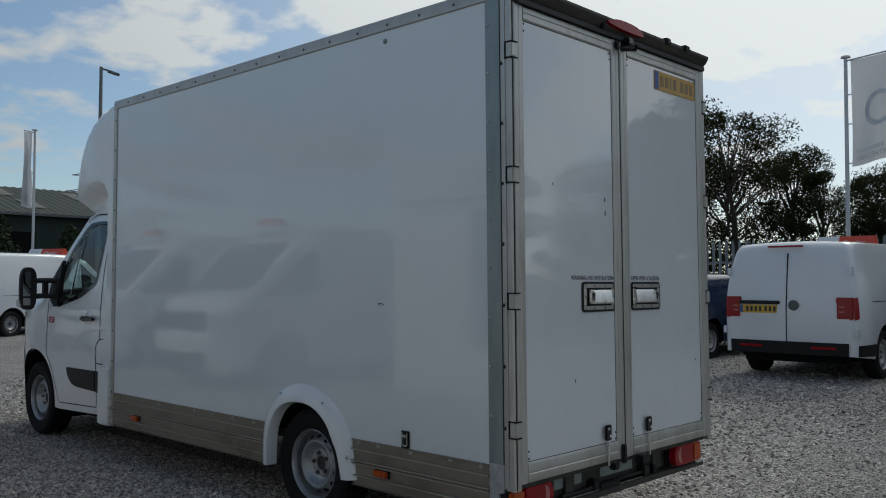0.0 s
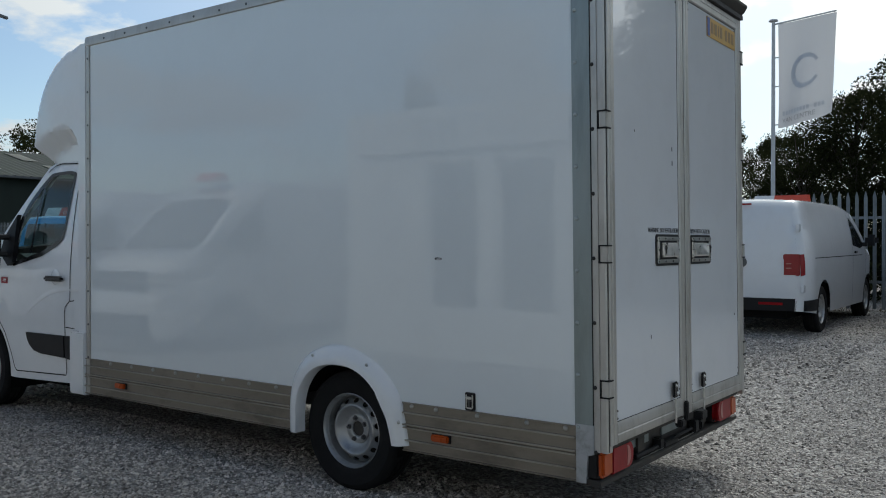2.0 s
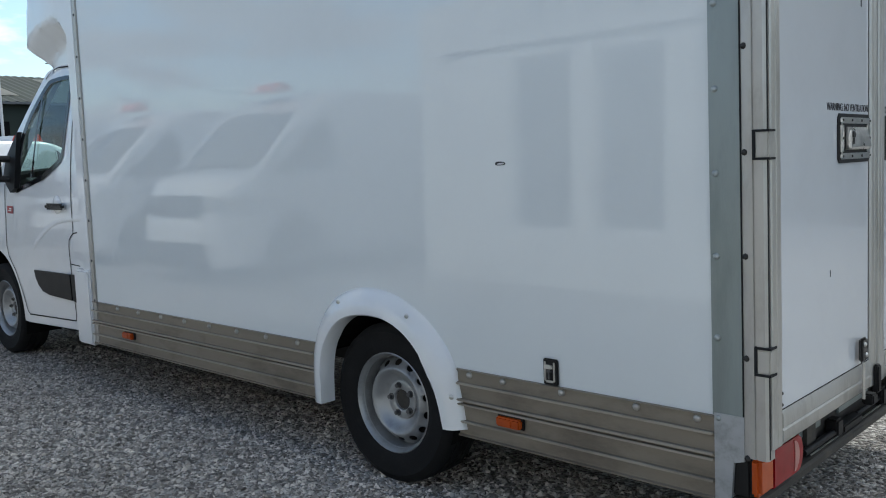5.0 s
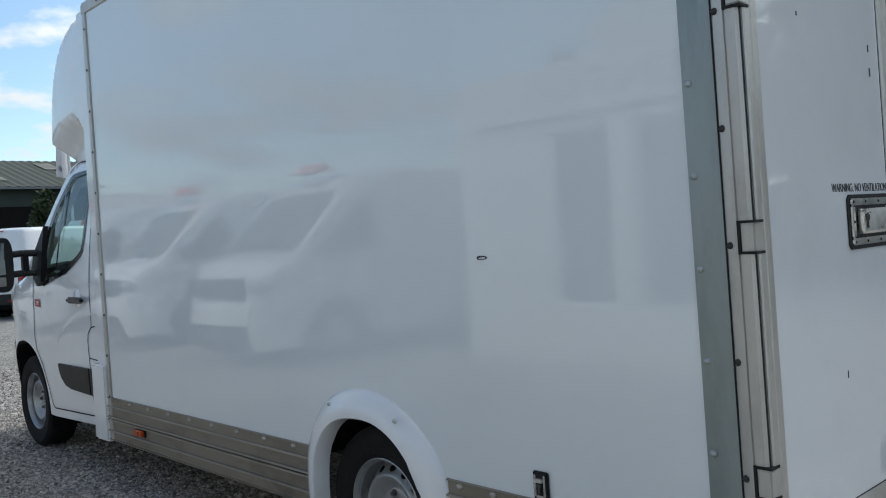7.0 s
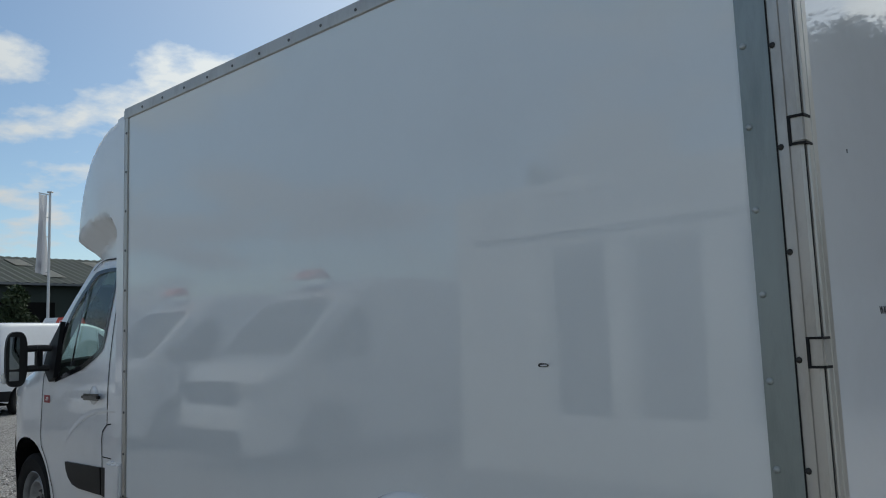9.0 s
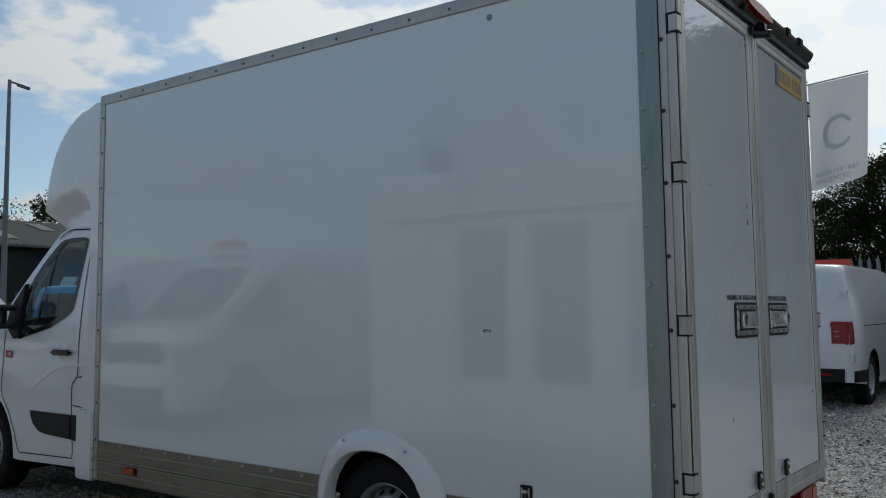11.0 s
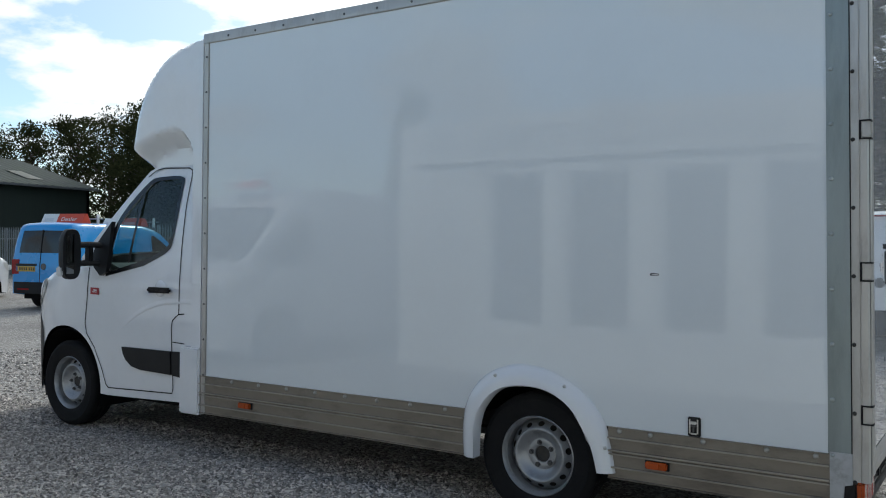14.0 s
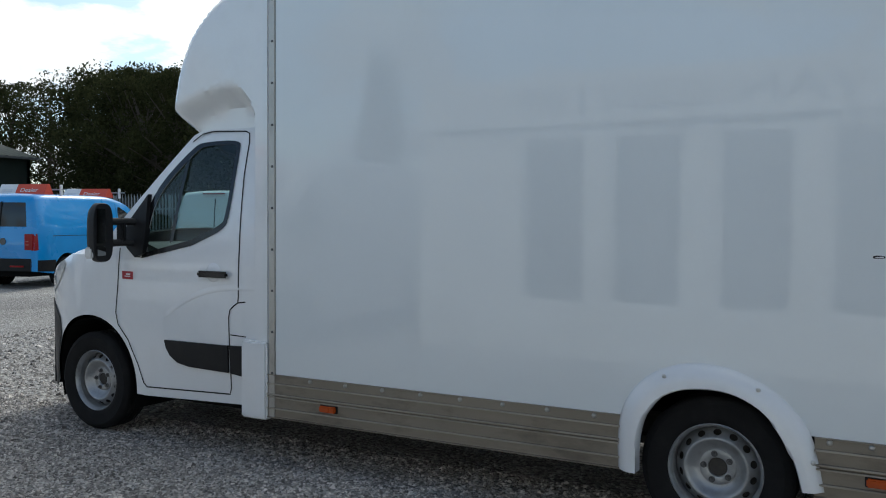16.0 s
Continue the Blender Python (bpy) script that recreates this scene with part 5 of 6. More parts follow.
    bx(bm, -8.165, -8.095, yy + o * 0.07, yy + o * 0.11, 1.33, 1.48, bev=0.012)
    arm = part("mirror_arm", bm, M_BLACK, van, "black double mirror arm")
    bm = bmesh.new()
    hx, hy = -8.15, yy + o * 0.235
    b2 = bmesh.new()
    rings = []
    for k, d in ((1.0, 0.025), (1.03, 0.0), (1.02, -0.03), (0.9, -0.065), (0.6, -0.09), (0.2, -0.10)):
        rings.append([b2.verts.new((d, k * 0.070 * (abs(math.cos(a)) ** 0.6) * (1 if math.cos(a) > 0 else -1), k * 0.188 * (abs(math.sin(a)) ** 0.6) * (1 if math.sin(a) > 0 else -1))) for a in [2 * math.pi * i / 28 for i in range(28)]])
    for r, q in zip(rings, rings[1:]):
        for i in range(28):
            b2.faces.new((r[i], r[(i + 1) % 28], q[(i + 1) % 28], q[i]))
    b2.faces.new(rings[-1])
    b2.faces.new(rings[0])
    b2.transform(Matrix.Translation((hx, hy, 1.405)) @ pose(0, 0, 0, 0, 0, o * 8))
    join(bm, b2)
    head = part("mirror_housing", bm, M_BLACK, arm, "tall black mirror housing", smooth=50)
    bm = bmesh.new()
    bx(bm, hx + 0.022, hx + 0.027, hy - 0.052, hy + 0.052, 1.335, 1.560, bev=0.002)
    bx(bm, hx + 0.022, hx + 0.027, hy - 0.052, hy + 0.052, 1.255, 1.320, bev=0.002)
    part("mirror_glass", bm, M_MIRROR, arm, "mirror glass")
    bm = bmesh.new()
    bx(bm, hx - 0.075, hx + 0.0, hy + o * 0.052, hy + o * 0.075, 1.235, 1.310, bev=0.010)
    part("mirror_indicator", bm, M_WLENS, arm, "clear indicator lens in the mirror")

# cab interior: dash, wheel, seats, bulkhead
bm = bmesh.new()
extrude_poly(bm, [(-8.45, 0.70), (-8.30, 1.30), (-8.15, 1.34), (-7.93, 1.27), (-7.88, 1.10), (-8.05, 0.70)], "y", YC - 0.86, YC + 0.86)
part("dashboard", bm, M_DASH, van, "dark grey moulded dashboard")
bm = bmesh.new()
lathe(bm, [(0.185, -0.014), (0.200, 0), (0.185, 0.014), (0.170, 0), (0.185, -0.014)], (-7.80, 4.72, 1.22), (0.75, 0, 0.66), 30)
cyl(bm, (-7.80, 4.72, 1.22), (-7.98, 4.72, 1.08), 0.04, n=10)
bx(bm, -7.83, -7.77, 4.54, 4.90, 1.20, 1.24)
part("steering_wheel", bm, M_GLOSSBLK, van, "black steering wheel")
for y in (3.72, 4.25, 4.80):
    bm = bmesh.new()
    bx(bm, -7.60, -7.10, y - 0.23, y + 0.23, 0.78, 0.98, bev=0.05)
    seat = part("seat", bm, M_SEAT, van, "charcoal cloth cab seat")
    bm = bmesh.new()
    extrude_poly(bm, [(-7.25, 0.95), (-7.12, 0.95), (-7.02, 1.50), (-7.12, 1.52)], "y", y - 0.22, y + 0.22)
    bx(bm, -7.13, -7.03, y - 0.12, y + 0.12, 1.53, 1.68, bev=0.03)
    part("backrest", bm, M_SEAT, seat)
part("bulkhead", box(-7.0, -6.99, YC - 0.9, YC + 0.9, 0.4, 2.05), M_DASH, van)

# roof fairing over the cab, with hollow cheeks
fair = resample(rounded([(-7.68, 2.06), (-7.735, 2.085), (-7.80, 2.20), (-7.775, 2.30), (-7.72, 2.49), (-7.58, 2.71), (-7.31, 2.905), (-6.935, 2.968)], 2), 0.05)
fair_loop = fair + [(-6.935, 2.06)]
cheek = lambda x: float(np.interp(x, [-7.79, -7.70, -7.60, -7.475, -7.36, -7.26, -7.18, -7.12, -7.075, -7.05, -7.03], [2.20, 2.225, 2.262, 2.298, 2.316, 2.322, 2.308, 2.265, 2.20, 2.07, 1.9]))
def fair_w(x, z):
    w = body_width(1.0, 9, 10, 0, -7.25, -7.79, 0.04, 0, 1, 0, fair, 0.06)(x, z)
    d = max(0.0, cheek(x) - z)
    return w - min(0.13, 1.1 * d)
bm = spine(fair, YC, fair_w, lambda x, z: 0.20 if z < 2.5 else 0.20 * max(0, (2.97 - z) / 0.47), lambda x, z, u: True, 16)
for o in (-1, 1):
    skin(fair_loop, [], lambda x, z: YC + o * fair_w(x, z), 0.035, bm)
bmesh.ops.remove_doubles(bm, verts=bm.verts[:], dist=0.002)
part("roof_fairing", bm, M_PAINT, van, "white moulded aerodynamic roof fairing", smooth=40)


# the load box stands slightly out of true: its rear frame leans forward
LEAN = 0.0135
def lean_at(p):
    return Vector((-LEAN * (p.z - 1.37) * max(0.0, min(1.0, (p.x + 6.9) / 4.2)), 0, 0)) if p.x > -6.9 and abs(p.x + 4.31) > 0.34 or p.z > 0.6 else Vector()
for ob in van.children_recursive:
    m = wm(ob)
    if ob.data.users > 1:
        ob.matrix_basis.translation += lean_at(m.translation)
    else:
        inv_m = m.inverted()
        for v in ob.data.vertices:
            w = m @ v.co
            v.co = inv_m @ (w + lean_at(w))


# ---- parked vehicles ----
def parked_van(name, label, category, paint, L, W, H, hood, hood_z, screen, roof_front, wheels, r_tyre, at, heading, rear="doors", plate=True, badge=True, sign=None, window=None, lamp=(0.83, 1.12), bumper_z=0.58, belt=1.05, rack=False, sign2=None):
    """A parked van or car, built at the origin with its tail at x = 0 and its nose at x = L, then set in its place.
    hood: length of the bonnet; screen: run of the windscreen; heading: degrees from +y towards -x."""
    t = thing(name, (0, 0, 0), label, category)
    half = W / 2
    xs = L - hood
    prof = resample(rounded([(L - 0.10, 0.22), (L - 0.02, 0.38), (L, 0.60), (L - 0.06, 0.80), (L - 0.22, hood_z - 0.16), (L - hood * 0.5, hood_z - 0.06), (xs + 0.06, hood_z - 0.005)], 2)[:-1]
                    + [(xs, hood_z + 0.015), (xs - screen, roof_front)]
                    + rounded([(xs - screen - 0.06, roof_front + 0.035), (xs - screen - 0.45, H - 0.01), (L * 0.45, H), (0.35, H - 0.015), (0.17, H - 0.05), (0.085, H - 0.18), (0.02, 1.15), (0.0, 0.95)], 2) + [(0.0, 0.36)], 0.09)
    wf = body_width(half, belt, H, 0.17 if H > 1.6 else 0.24, L - 0.9, L, 0.28, 0.5, 0.0, 0.07, [[p for p in prof if p[0] > xs - 0.01], [p for p in prof if p[0] < xs - screen + 0.01]], 0.09)
    ra = r_tyre + 0.085
    bottom = [(wheels[0] - ra - 0.02, 0.30)] + arc(wheels[0], r_tyre, ra, ra, 180, 0, 16) + [(wheels[0] + ra + 0.02, 0.28), (wheels[1] - ra - 0.02, 0.28)] + arc(wheels[1], r_tyre, ra, ra, 180, 0, 16) + [(wheels[1] + ra + 0.02, 0.26)]
    xw = xs - 0.10
    if window is None:
        window = rounded([(xw - 1.02, hood_z + 0.02), (xw - 0.99, roof_front - 0.11), (xw - screen - 0.06, roof_front - 0.10), (xw - 0.20, hood_z + 0.10), (xw - 0.14, hood_z + 0.0), (xw - 0.45, hood_z - 0.03)], 1)
    is_scr = lambda x, z, u: xs - screen + 0.02 < x < xs - 0.01 and z > hood_z + 0.03 and u < 0.88
    is_rw = lambda x, z, u: rear == "glass" and x < 0.17 and 1.20 < z < H - 0.20 and u < 0.84
    is_bump = lambda x, z, u: (x < 0.15 and z < bumper_z) or (x > L - 0.3 and z < 0.52)
    crown = lambda x, z: 0.05 if x > xs - screen and z > 0.5 else 0.03
    bm = spine(prof, 0, wf, crown, lambda x, z, u: not is_scr(x, z, u) and not is_rw(x, z, u) and not is_bump(x, z, u))
    for o in (-1, 1):
        skin(prof + bottom, [window], lambda x, z: o * wf(x, z), 0.14, bm, zcuts=[H - c for c in (0.012, 0.022, 0.034, 0.05, 0.075, 0.11)], xcuts=(0.02, 0.045, 0.07, 0.10))
    bmesh.ops.remove_doubles(bm, verts=bm.verts[:], dist=0.002)
    body = part("body", bm, paint, t, smooth=42)
    part("windscreen", spine(prof, 0, wf, lambda x, z: crown(x, z) - 0.003, is_scr), M_TINT, t, "dark reflecting windscreen")
    if rear == "glass":
        part("rear_window", spine(prof, 0, wf, lambda x, z: crown(x, z) - 0.003, is_rw), M_TINT, t, "dark tinted rear windows")
    part("front_bumper", spine(prof, 0, wf, lambda x, z: crown(x, z) + 0.03, lambda x, z, u: is_bump(x, z, u) and x > 1), M_BUMPER, t, "black plastic front bumper", smooth=45)
    bm = spine(prof, 0, wf, lambda x, z: crown(x, z) + 0.03, lambda x, z, u: is_bump(x, z, u) and x < 1)
    for o in (-1, 1):
        skin([(0.0, 0.36), (0.0, bumper_z), (wheels[0] - ra * 0.90, bumper_z)] + arc(wheels[0], r_tyre, ra + 0.003, ra + 0.003, 150, 182, 5) + [(wheels[0] - ra, 0.34)], [], lambda x, z: o * (wf(x, z) + 0.008), 0.1, bm)
    part("rear_bumper", bm, M_BUMPER, t, "black plastic rear bumper", smooth=45)
    for o in (-1, 1):
        part("side_window", skin(window, [], lambda x, z: o * (wf(x, z) - 0.006), 0.2), M_TINT, t, "dark cab side window")
        edge = [(xw - 1.08, 0.34), (xw - 1.07, hood_z + 0.2), (xw - 1.03, roof_front - 0.03)]
        bm = ribbon(resample(edge, 0.15), lambda x, z: o * wf(x, z), 0.010, o * 0.003)
        ribbon(resample([(xw - 0.02, 0.45), (xw + 0.02, hood_z - 0.12)], 0.15), lambda x, z: o * wf(x, z), 0.010, o * 0.003, bm)
        if H > 1.6:
            ribbon(resample([(0.45, belt + 0.02), (xw - 0.3, belt + 0.03)], 0.2), lambda x, z: o * wf(x, z), 0.012, o * 0.003, bm)
        part("panel_gap", bm, M_SEAM, body)
        bm = bmesh.new()
        y = o * wf(xw - 0.9, belt + 0.05)
        bx(bm, xw - 0.98, xw - 0.82, y + o * 0.002, y + o * 0.03, belt + 0.06, belt + 0.10, bev=0.008)
        part("door_handle", bm, M_BLACK, t)
        bm = bmesh.new()
        y = o * wf(xw - 0.12, hood_z + 0.05)
        bx(bm, xw - 0.22, xw - 0.08, y + o * 0.04, y + o * 0.24, hood_z + 0.01, hood_z + 0.20, bev=0.05)
        bx(bm, xw - 0.19, xw - 0.11, y - o * 0.02, y + o * 0.08, hood_z + 0.00, hood_z + 0.07, bev=0.012)
        part("door_mirror", bm, M_BLACK, t, "black door mirror")
        # tail lamp wrapped round the corner
        z0, z1 = lamp
        bm = skin([(0.02, z0), (0.015, z1 - 0.02), (0.07, z1 - 0.01), (0.09, z0 + 0.02)], [], lambda x, z: o * (wf(x, z) + 0.006), 0.05)
        rx = lambda y, z: np.interp(z, [0.36, 0.95, 1.15, H - 0.18], [0, 0, 0.02, 0.085])
        bx(bm, rx(0, z0) - 0.012, 0.05, o * (wf(0.0, 1.0) - 0.19), o * (wf(0.02, 1.0) + 0.004), z0 + 0.005, z1 - 0.012, bev=0.012)
        tl = part("tail_lamp", bm, M_RED, t, "red tail lamp")
        bm = bmesh.new()
        for a, c in ((0.46, 0.51), (0.26, 0.31)):
            bx(bm, rx(0, z0) - 0.018, 0.02, o * (wf(0.0, 1.0) - 0.15), o * (wf(0.02, 1.0) - 0.10), z0 + (z1 - z0) * a + 0.02, z0 + (z1 - z0) * c + 0.02, bev=0.003)
        part("clear_lens", bm, M_PINK, tl)
        bm = skin(closed_round([(L - 0.16, hood_z - 0.30), (L - 0.62, hood_z - 0.15), (L - 0.50, hood_z - 0.34), (L - 0.2, hood_z - 0.45)], 1), [], lambda x, z: o * (wf(x, z) + 0.006), 0.08)
        bx(bm, L - 0.16, L - 0.045, o * (half - 0.42), o * (half - 0.17), hood_z - 0.40, hood_z - 0.26, bev=0.02)
        part("headlamp", bm, M_WLENS, t, "clear headlamp")
    bm = bmesh.new()
    bx(bm, L - 0.10, L + 0.055, -half + 0.42, half - 0.42, hood_z - 0.46, hood_z - 0.24, bev=0.02)
    bx(bm, L - 0.10, L + 0.06, -half + 0.35, half - 0.35, 0.34, 0.52, bev=0.02)
    part("grille", bm, M_BLACK, t, "black radiator grille")
    bm = bmesh.new()
    bx(bm, 0.15, L - 0.2, -half + 0.30, half - 0.30, 0.24, 0.44)
    for x in wheels:
        for o in (-1, 1):
            bx(bm, x - ra, x + ra, o * (half - 0.32), o * (half - 0.31), 0.25, r_tyre + ra)
            tub = arc(x, r_tyre, ra - 0.01, ra - 0.01, 190, -10, 12)
            for (xa, za), (xb, zb) in zip(tub, tub[1:]):
                bm.faces.new([bm.verts.new(p) for p in ((xa, o * (half - 0.04), za), (xb, o * (half - 0.04), zb), (xb, o * (half - 0.32), zb), (xa, o * (half - 0.32), za))])
    part("underbody", bm, M_DARK, t)
    for x in wheels:
        for o in (-1, 1):
            road_wheel(t, (x, o * (half - 0.135), r_tyre), r_tyre, r_tyre * 0.615, 0.21, o)
    # rear doors and fittings
    bm = bmesh.new()
    zt = H - 0.17
    bx(bm, -0.036, 0.03, -0.006, 0.006, bumper_z + 0.02, 1.0)
    extrude_poly(bm, [(-0.036, 1.0), (0.03, 1.0), (0.12, zt), (0.045, zt)], "y", -0.006, 0.006)
    part("door_gap", bm, M_SEAM, body)
    if plate:
        bm = bmesh.new()
        bx(bm, -0.045, 0.0, 0.09, 0.66, lamp[0] + 0.195, lamp[0] + 0.245, bev=0.01)
        part("rear_handle", bm, M_BLACK, t, "black rear grab handle")
        bm = bmesh.new()
        bx(bm, -0.040, 0.0, 0.13, 0.65, lamp[0] + 0.075, lamp[0] + 0.186, bev=0.002)
        pl = part("number_plate", bm, M_YELLOW, t, "yellow rear number plate")
        part("plate_strip", box(-0.042, -0.030, 0.605, 0.645, lamp[0] + 0.08, lamp[0] + 0.18), M_PLBLUE, pl)
        for i in range(7):
            a = 0.555 - i * 0.060 - (0.02 if i > 3 else 0)
            part("plate_bar", box(-0.042, -0.030, a - 0.034, a, lamp[0] + 0.097, lamp[0] + 0.165), M_INK, pl)
    if badge:
        bm = bmesh.new()
        lathe(bm, [(0.070, 0.0), (0.070, 0.012), (0.060, 0.016), (0.056, 0.010), (0.030, 0.010), (0.0, 0.012)], (-0.028, -0.10, lamp[0] + 0.185), (-1, 0, 0), 24)
        part("badge", bm, M_BOLTG, t, "round grey metal badge")
    if rear == "doors":
        bm = bmesh.new()
        bx(bm, 0.05, 0.09, -0.20, 0.28, H - 0.085, H - 0.06, bev=0.005)
        part("high_brake_lamp", bm, M_RED, t)
        for z in (0.66, 1.48):
            for o in (-1, 1):
                bm = bmesh.new()
                y = o * (wf(0.1, z) - 0.01)
                bx(bm, 0.0, 0.10, y - 0.02, y + 0.02, z - 0.05, z + 0.05, bev=0.006)
                part("rear_hinge", bm, paint, t)
    for o in (-1, 1):
        bm = bmesh.new()
        bx(bm, -0.055, -0.03, o * (half - 0.62), o * (half - 0.30), 0.44, 0.475, bev=0.004)
        part("reflector", bm, M_RED, t)
    if rack:
        for x in (0.95, 2.9):
            bm = bmesh.new()
            cyl(bm, (x, -half + 0.06, H + 0.10), (x, half - 0.06, H + 0.10), 0.013, n=10)
            bar = part("roof_bar", bm, M_GALV, t, "aluminium roof bar")
            for o in (-1, 1):
                bm = bmesh.new()
                bx(bm, x - 0.03, x + 0.03, o * (half - 0.20) - 0.02, o * (half - 0.20) + 0.02, H - 0.03, H + 0.20, bev=0.006)
                part("bar_foot", bm, M_SIGNW, bar)
    t.matrix_basis = pose(at[0], at[1], ground_z(*at), 0, 0, heading + 90)
    if sign:
        roof_sign(t, *sign, H)
    if sign2:
        roof_sign(t, *sign2, H)
    return t


def roof_sign(van_ob, x, w, h, H):
    """A dealer's wedge sign standing on a van's roof: white third with a grey device, red-orange rest with a word on it."""
    m = wm(van_ob)
    base = m @ Vector((x, 0, H - 0.012))
    s = thing("roof_sign", base, "white and orange dealer sign standing on a van roof", "sign", "roof signs")
    s.matrix_basis = Matrix.Translation(base) @ m.to_3x3().to_4x4()
    k = wm(s)
    half = w / 2
    def wedge(y0, y1, mat, nm, lab=""):
        bm = bmesh.new()
        extrude_poly(bm, [(-0.15, 0.0), (-0.03, h), (0.03, h), (0.15, 0.0)], "y", y0, y1)
        bm.transform(k)
        return part(nm, bm, mat, s, lab, smooth=0)
    wedge(half * 0.25, half, M_SIGNW, "white_panel")
    face = wedge(-half, half * 0.25, M_SIGNR, "orange_panel", "red-orange panel")
    ang = math.atan2(0.12, h)
    f = k @ Matrix.Translation((-0.15, 0, 0)) @ pose(0, 0, 0, 0, math.degrees(ang), 0)
    flip = Matrix(((0, 0, -1, -0.004), (-1, 0, 0, half * 0.05), (0, 1, 0, h * 0.28), (0, 0, 0, 1)))
    writing("Dealer", h * 0.62, f @ flip, M_SIGNW, s, "white word on the orange panel", half * 0.75)
    bm = bmesh.new()
    bx(bm, -0.006, -0.002, half * 0.42, half * 0.86, h * 0.30, h * 0.62)
    bx(bm, -0.008, -0.004, half * 0.52, half * 0.76, h * 0.38, h * 0.54)
    bm.transform(f)
    part("device_bar", bm, M_FLAGP, s)
    return s


T6 = dict(L=4.95, W=1.90, H=1.97, hood=1.05, hood_z=1.22, screen=0.78, roof_front=1.86, wheels=(0.97, 3.97), r_tyre=0.335)
LWB = dict(T6, L=5.3, H=1.89, roof_front=1.79, wheels=(1.05, 4.43))
parked_van("panel_van", "white panel van with black rear bumper parked by the fence", "van", M_VANW, **LWB, at=(-4.775, 11.79), heading=0.6, bumper_z=0.50, lamp=(0.83, 1.14), sign=(2.45, 0.84, 0.17))
parked_van("small_van", "bright blue small van with dark rear windows and roof bars", "van", M_VANB, L=4.85, W=1.79, H=1.93, hood=1.1, hood_z=1.18, screen=0.80, roof_front=1.80, wheels=(0.9, 3.9), r_tyre=0.315, at=(-19.84, 10.16), heading=14, rear="glass", lamp=(0.77, 1.12), sign=(0.72, 1.15, 0.22), rack=True, sign2=(2.7, 1.15, 0.20))
parked_van("panel_van", "white medium panel van parked beside the blue van", "van", M_VANW, L=5.3, W=1.98, H=2.18, hood=1.1, hood_z=1.25, screen=0.90, roof_front=2.04, wheels=(0.75, 4.25), r_tyre=0.34, at=(-23.97, 7.47), heading=22, sign=(2.8, 1.25, 0.19))
parked_van("hatchback", "dark blue car parked nose to the fence", "car", M_NAVY, L=4.3, W=1.78, H=1.48, hood=1.15, hood_z=0.98, screen=0.85, roof_front=1.38, wheels=(0.75, 3.4), r_tyre=0.31, at=(-7.9, 13.4), heading=0, rear="glass", lamp=(0.78, 1.02), bumper_z=0.5, belt=0.85)
parked_van("panel_van", "white panel van parked beyond the cab of the box van", "van", M_VANW, **T6, at=(-15.9, 12.1), heading=16)
parked_van("panel_van", "white van with tall red tail lamps parked by the fence", "van", M_VANW, **T6, at=(-1.79, 12.2), heading=-1.0, lamp=(0.80, 1.28), bumper_z=0.62)
# the row that faces the box van, seen as a reflection in its side
for i, (x, y) in enumerate(((-10.98, -5.20), (-14.75, -5.3), (-18.5, -5.1))):
    parked_van("large_van", "white high-roofed van in the row opposite", "van", M_VANW, L=5.6, W=2.02, H=2.32, hood=0.62, hood_z=1.30, screen=0.72, roof_front=2.02, wheels=(1.0, 4.55), r_tyre=0.35, at=(x, y), heading=0, sign=(4.15, 0.70, 0.11))

# ---- palisade fence ----
fence_y = lambda x: 17.4 - 0.075 * (x + 4)
FZ = 0.15
fence = thing("palisade_fence", (-16, fence_y(-16), FZ), "grey galvanised steel palisade security fence", "fence")
tilt = math.atan(-0.075)
b0 = bmesh.new()
pts = [(-0.033, 0.0), (-0.030, -0.012), (-0.012, -0.016), (0.0, -0.004), (0.012, -0.016), (0.030, -0.012), (0.033, 0.0)]
tops = [2.10, 2.14, 2.22, 2.25, 2.22, 2.14, 2.10]
lo = [b0.verts.new((x, y, 0.05)) for x, y in pts]
hi = [b0.verts.new((x, y, z)) for (x, y), z in zip(pts, tops)]
for i in range(6):
    b0.faces.new((lo[i], lo[i + 1], hi[i + 1], hi[i]))
r = bmesh.ops.extrude_face_region(b0, geom=b0.faces[:])
for v in [g for g in r["geom"] if isinstance(g, bmesh.types.BMVert)]:
    v.co.y += 0.003
pale_mesh = bpy.data.meshes.new("pale")
b0.to_mesh(pale_mesh)
b0.free()
pale_mesh.materials.append(M_PALE)
inv = wm(fence).inverted()
rng = random.Random(4)
for i in range(290):
    x = 3.0 - 0.155 * i
    ob = new("pale", pale_mesh)
    ob.parent = fence
    ob.matrix_basis = inv @ Matrix.Translation((x, fence_y(x), FZ + rng.uniform(-0.015, 0.015))) @ Matrix.Rotation(tilt + rng.uniform(-0.03, 0.03), 4, "Z")
for z in (0.55, 1.75):
    for x in np.arange(3.0, -42.0, -2.75):
        c = bmesh.new()
        bx(c, -2.75, 0, 0.015, 0.055, z - 0.025, z + 0.025)
        c.transform(Matrix.Translation((x, fence_y(x), FZ)) @ Matrix.Rotation(tilt, 4, "Z"))
        part("rail", c, M_PALE, fence)
for x in np.arange(3.0, -43.0, -2.75):
    c = bmesh.new()
    bx(c, -0.03, 0.03, 0.055, 0.115, -0.15, 2.2)
    c.transform(Matrix.Translation((x, fence_y(x), FZ)))
    part("post", c, M_PALE, fence)

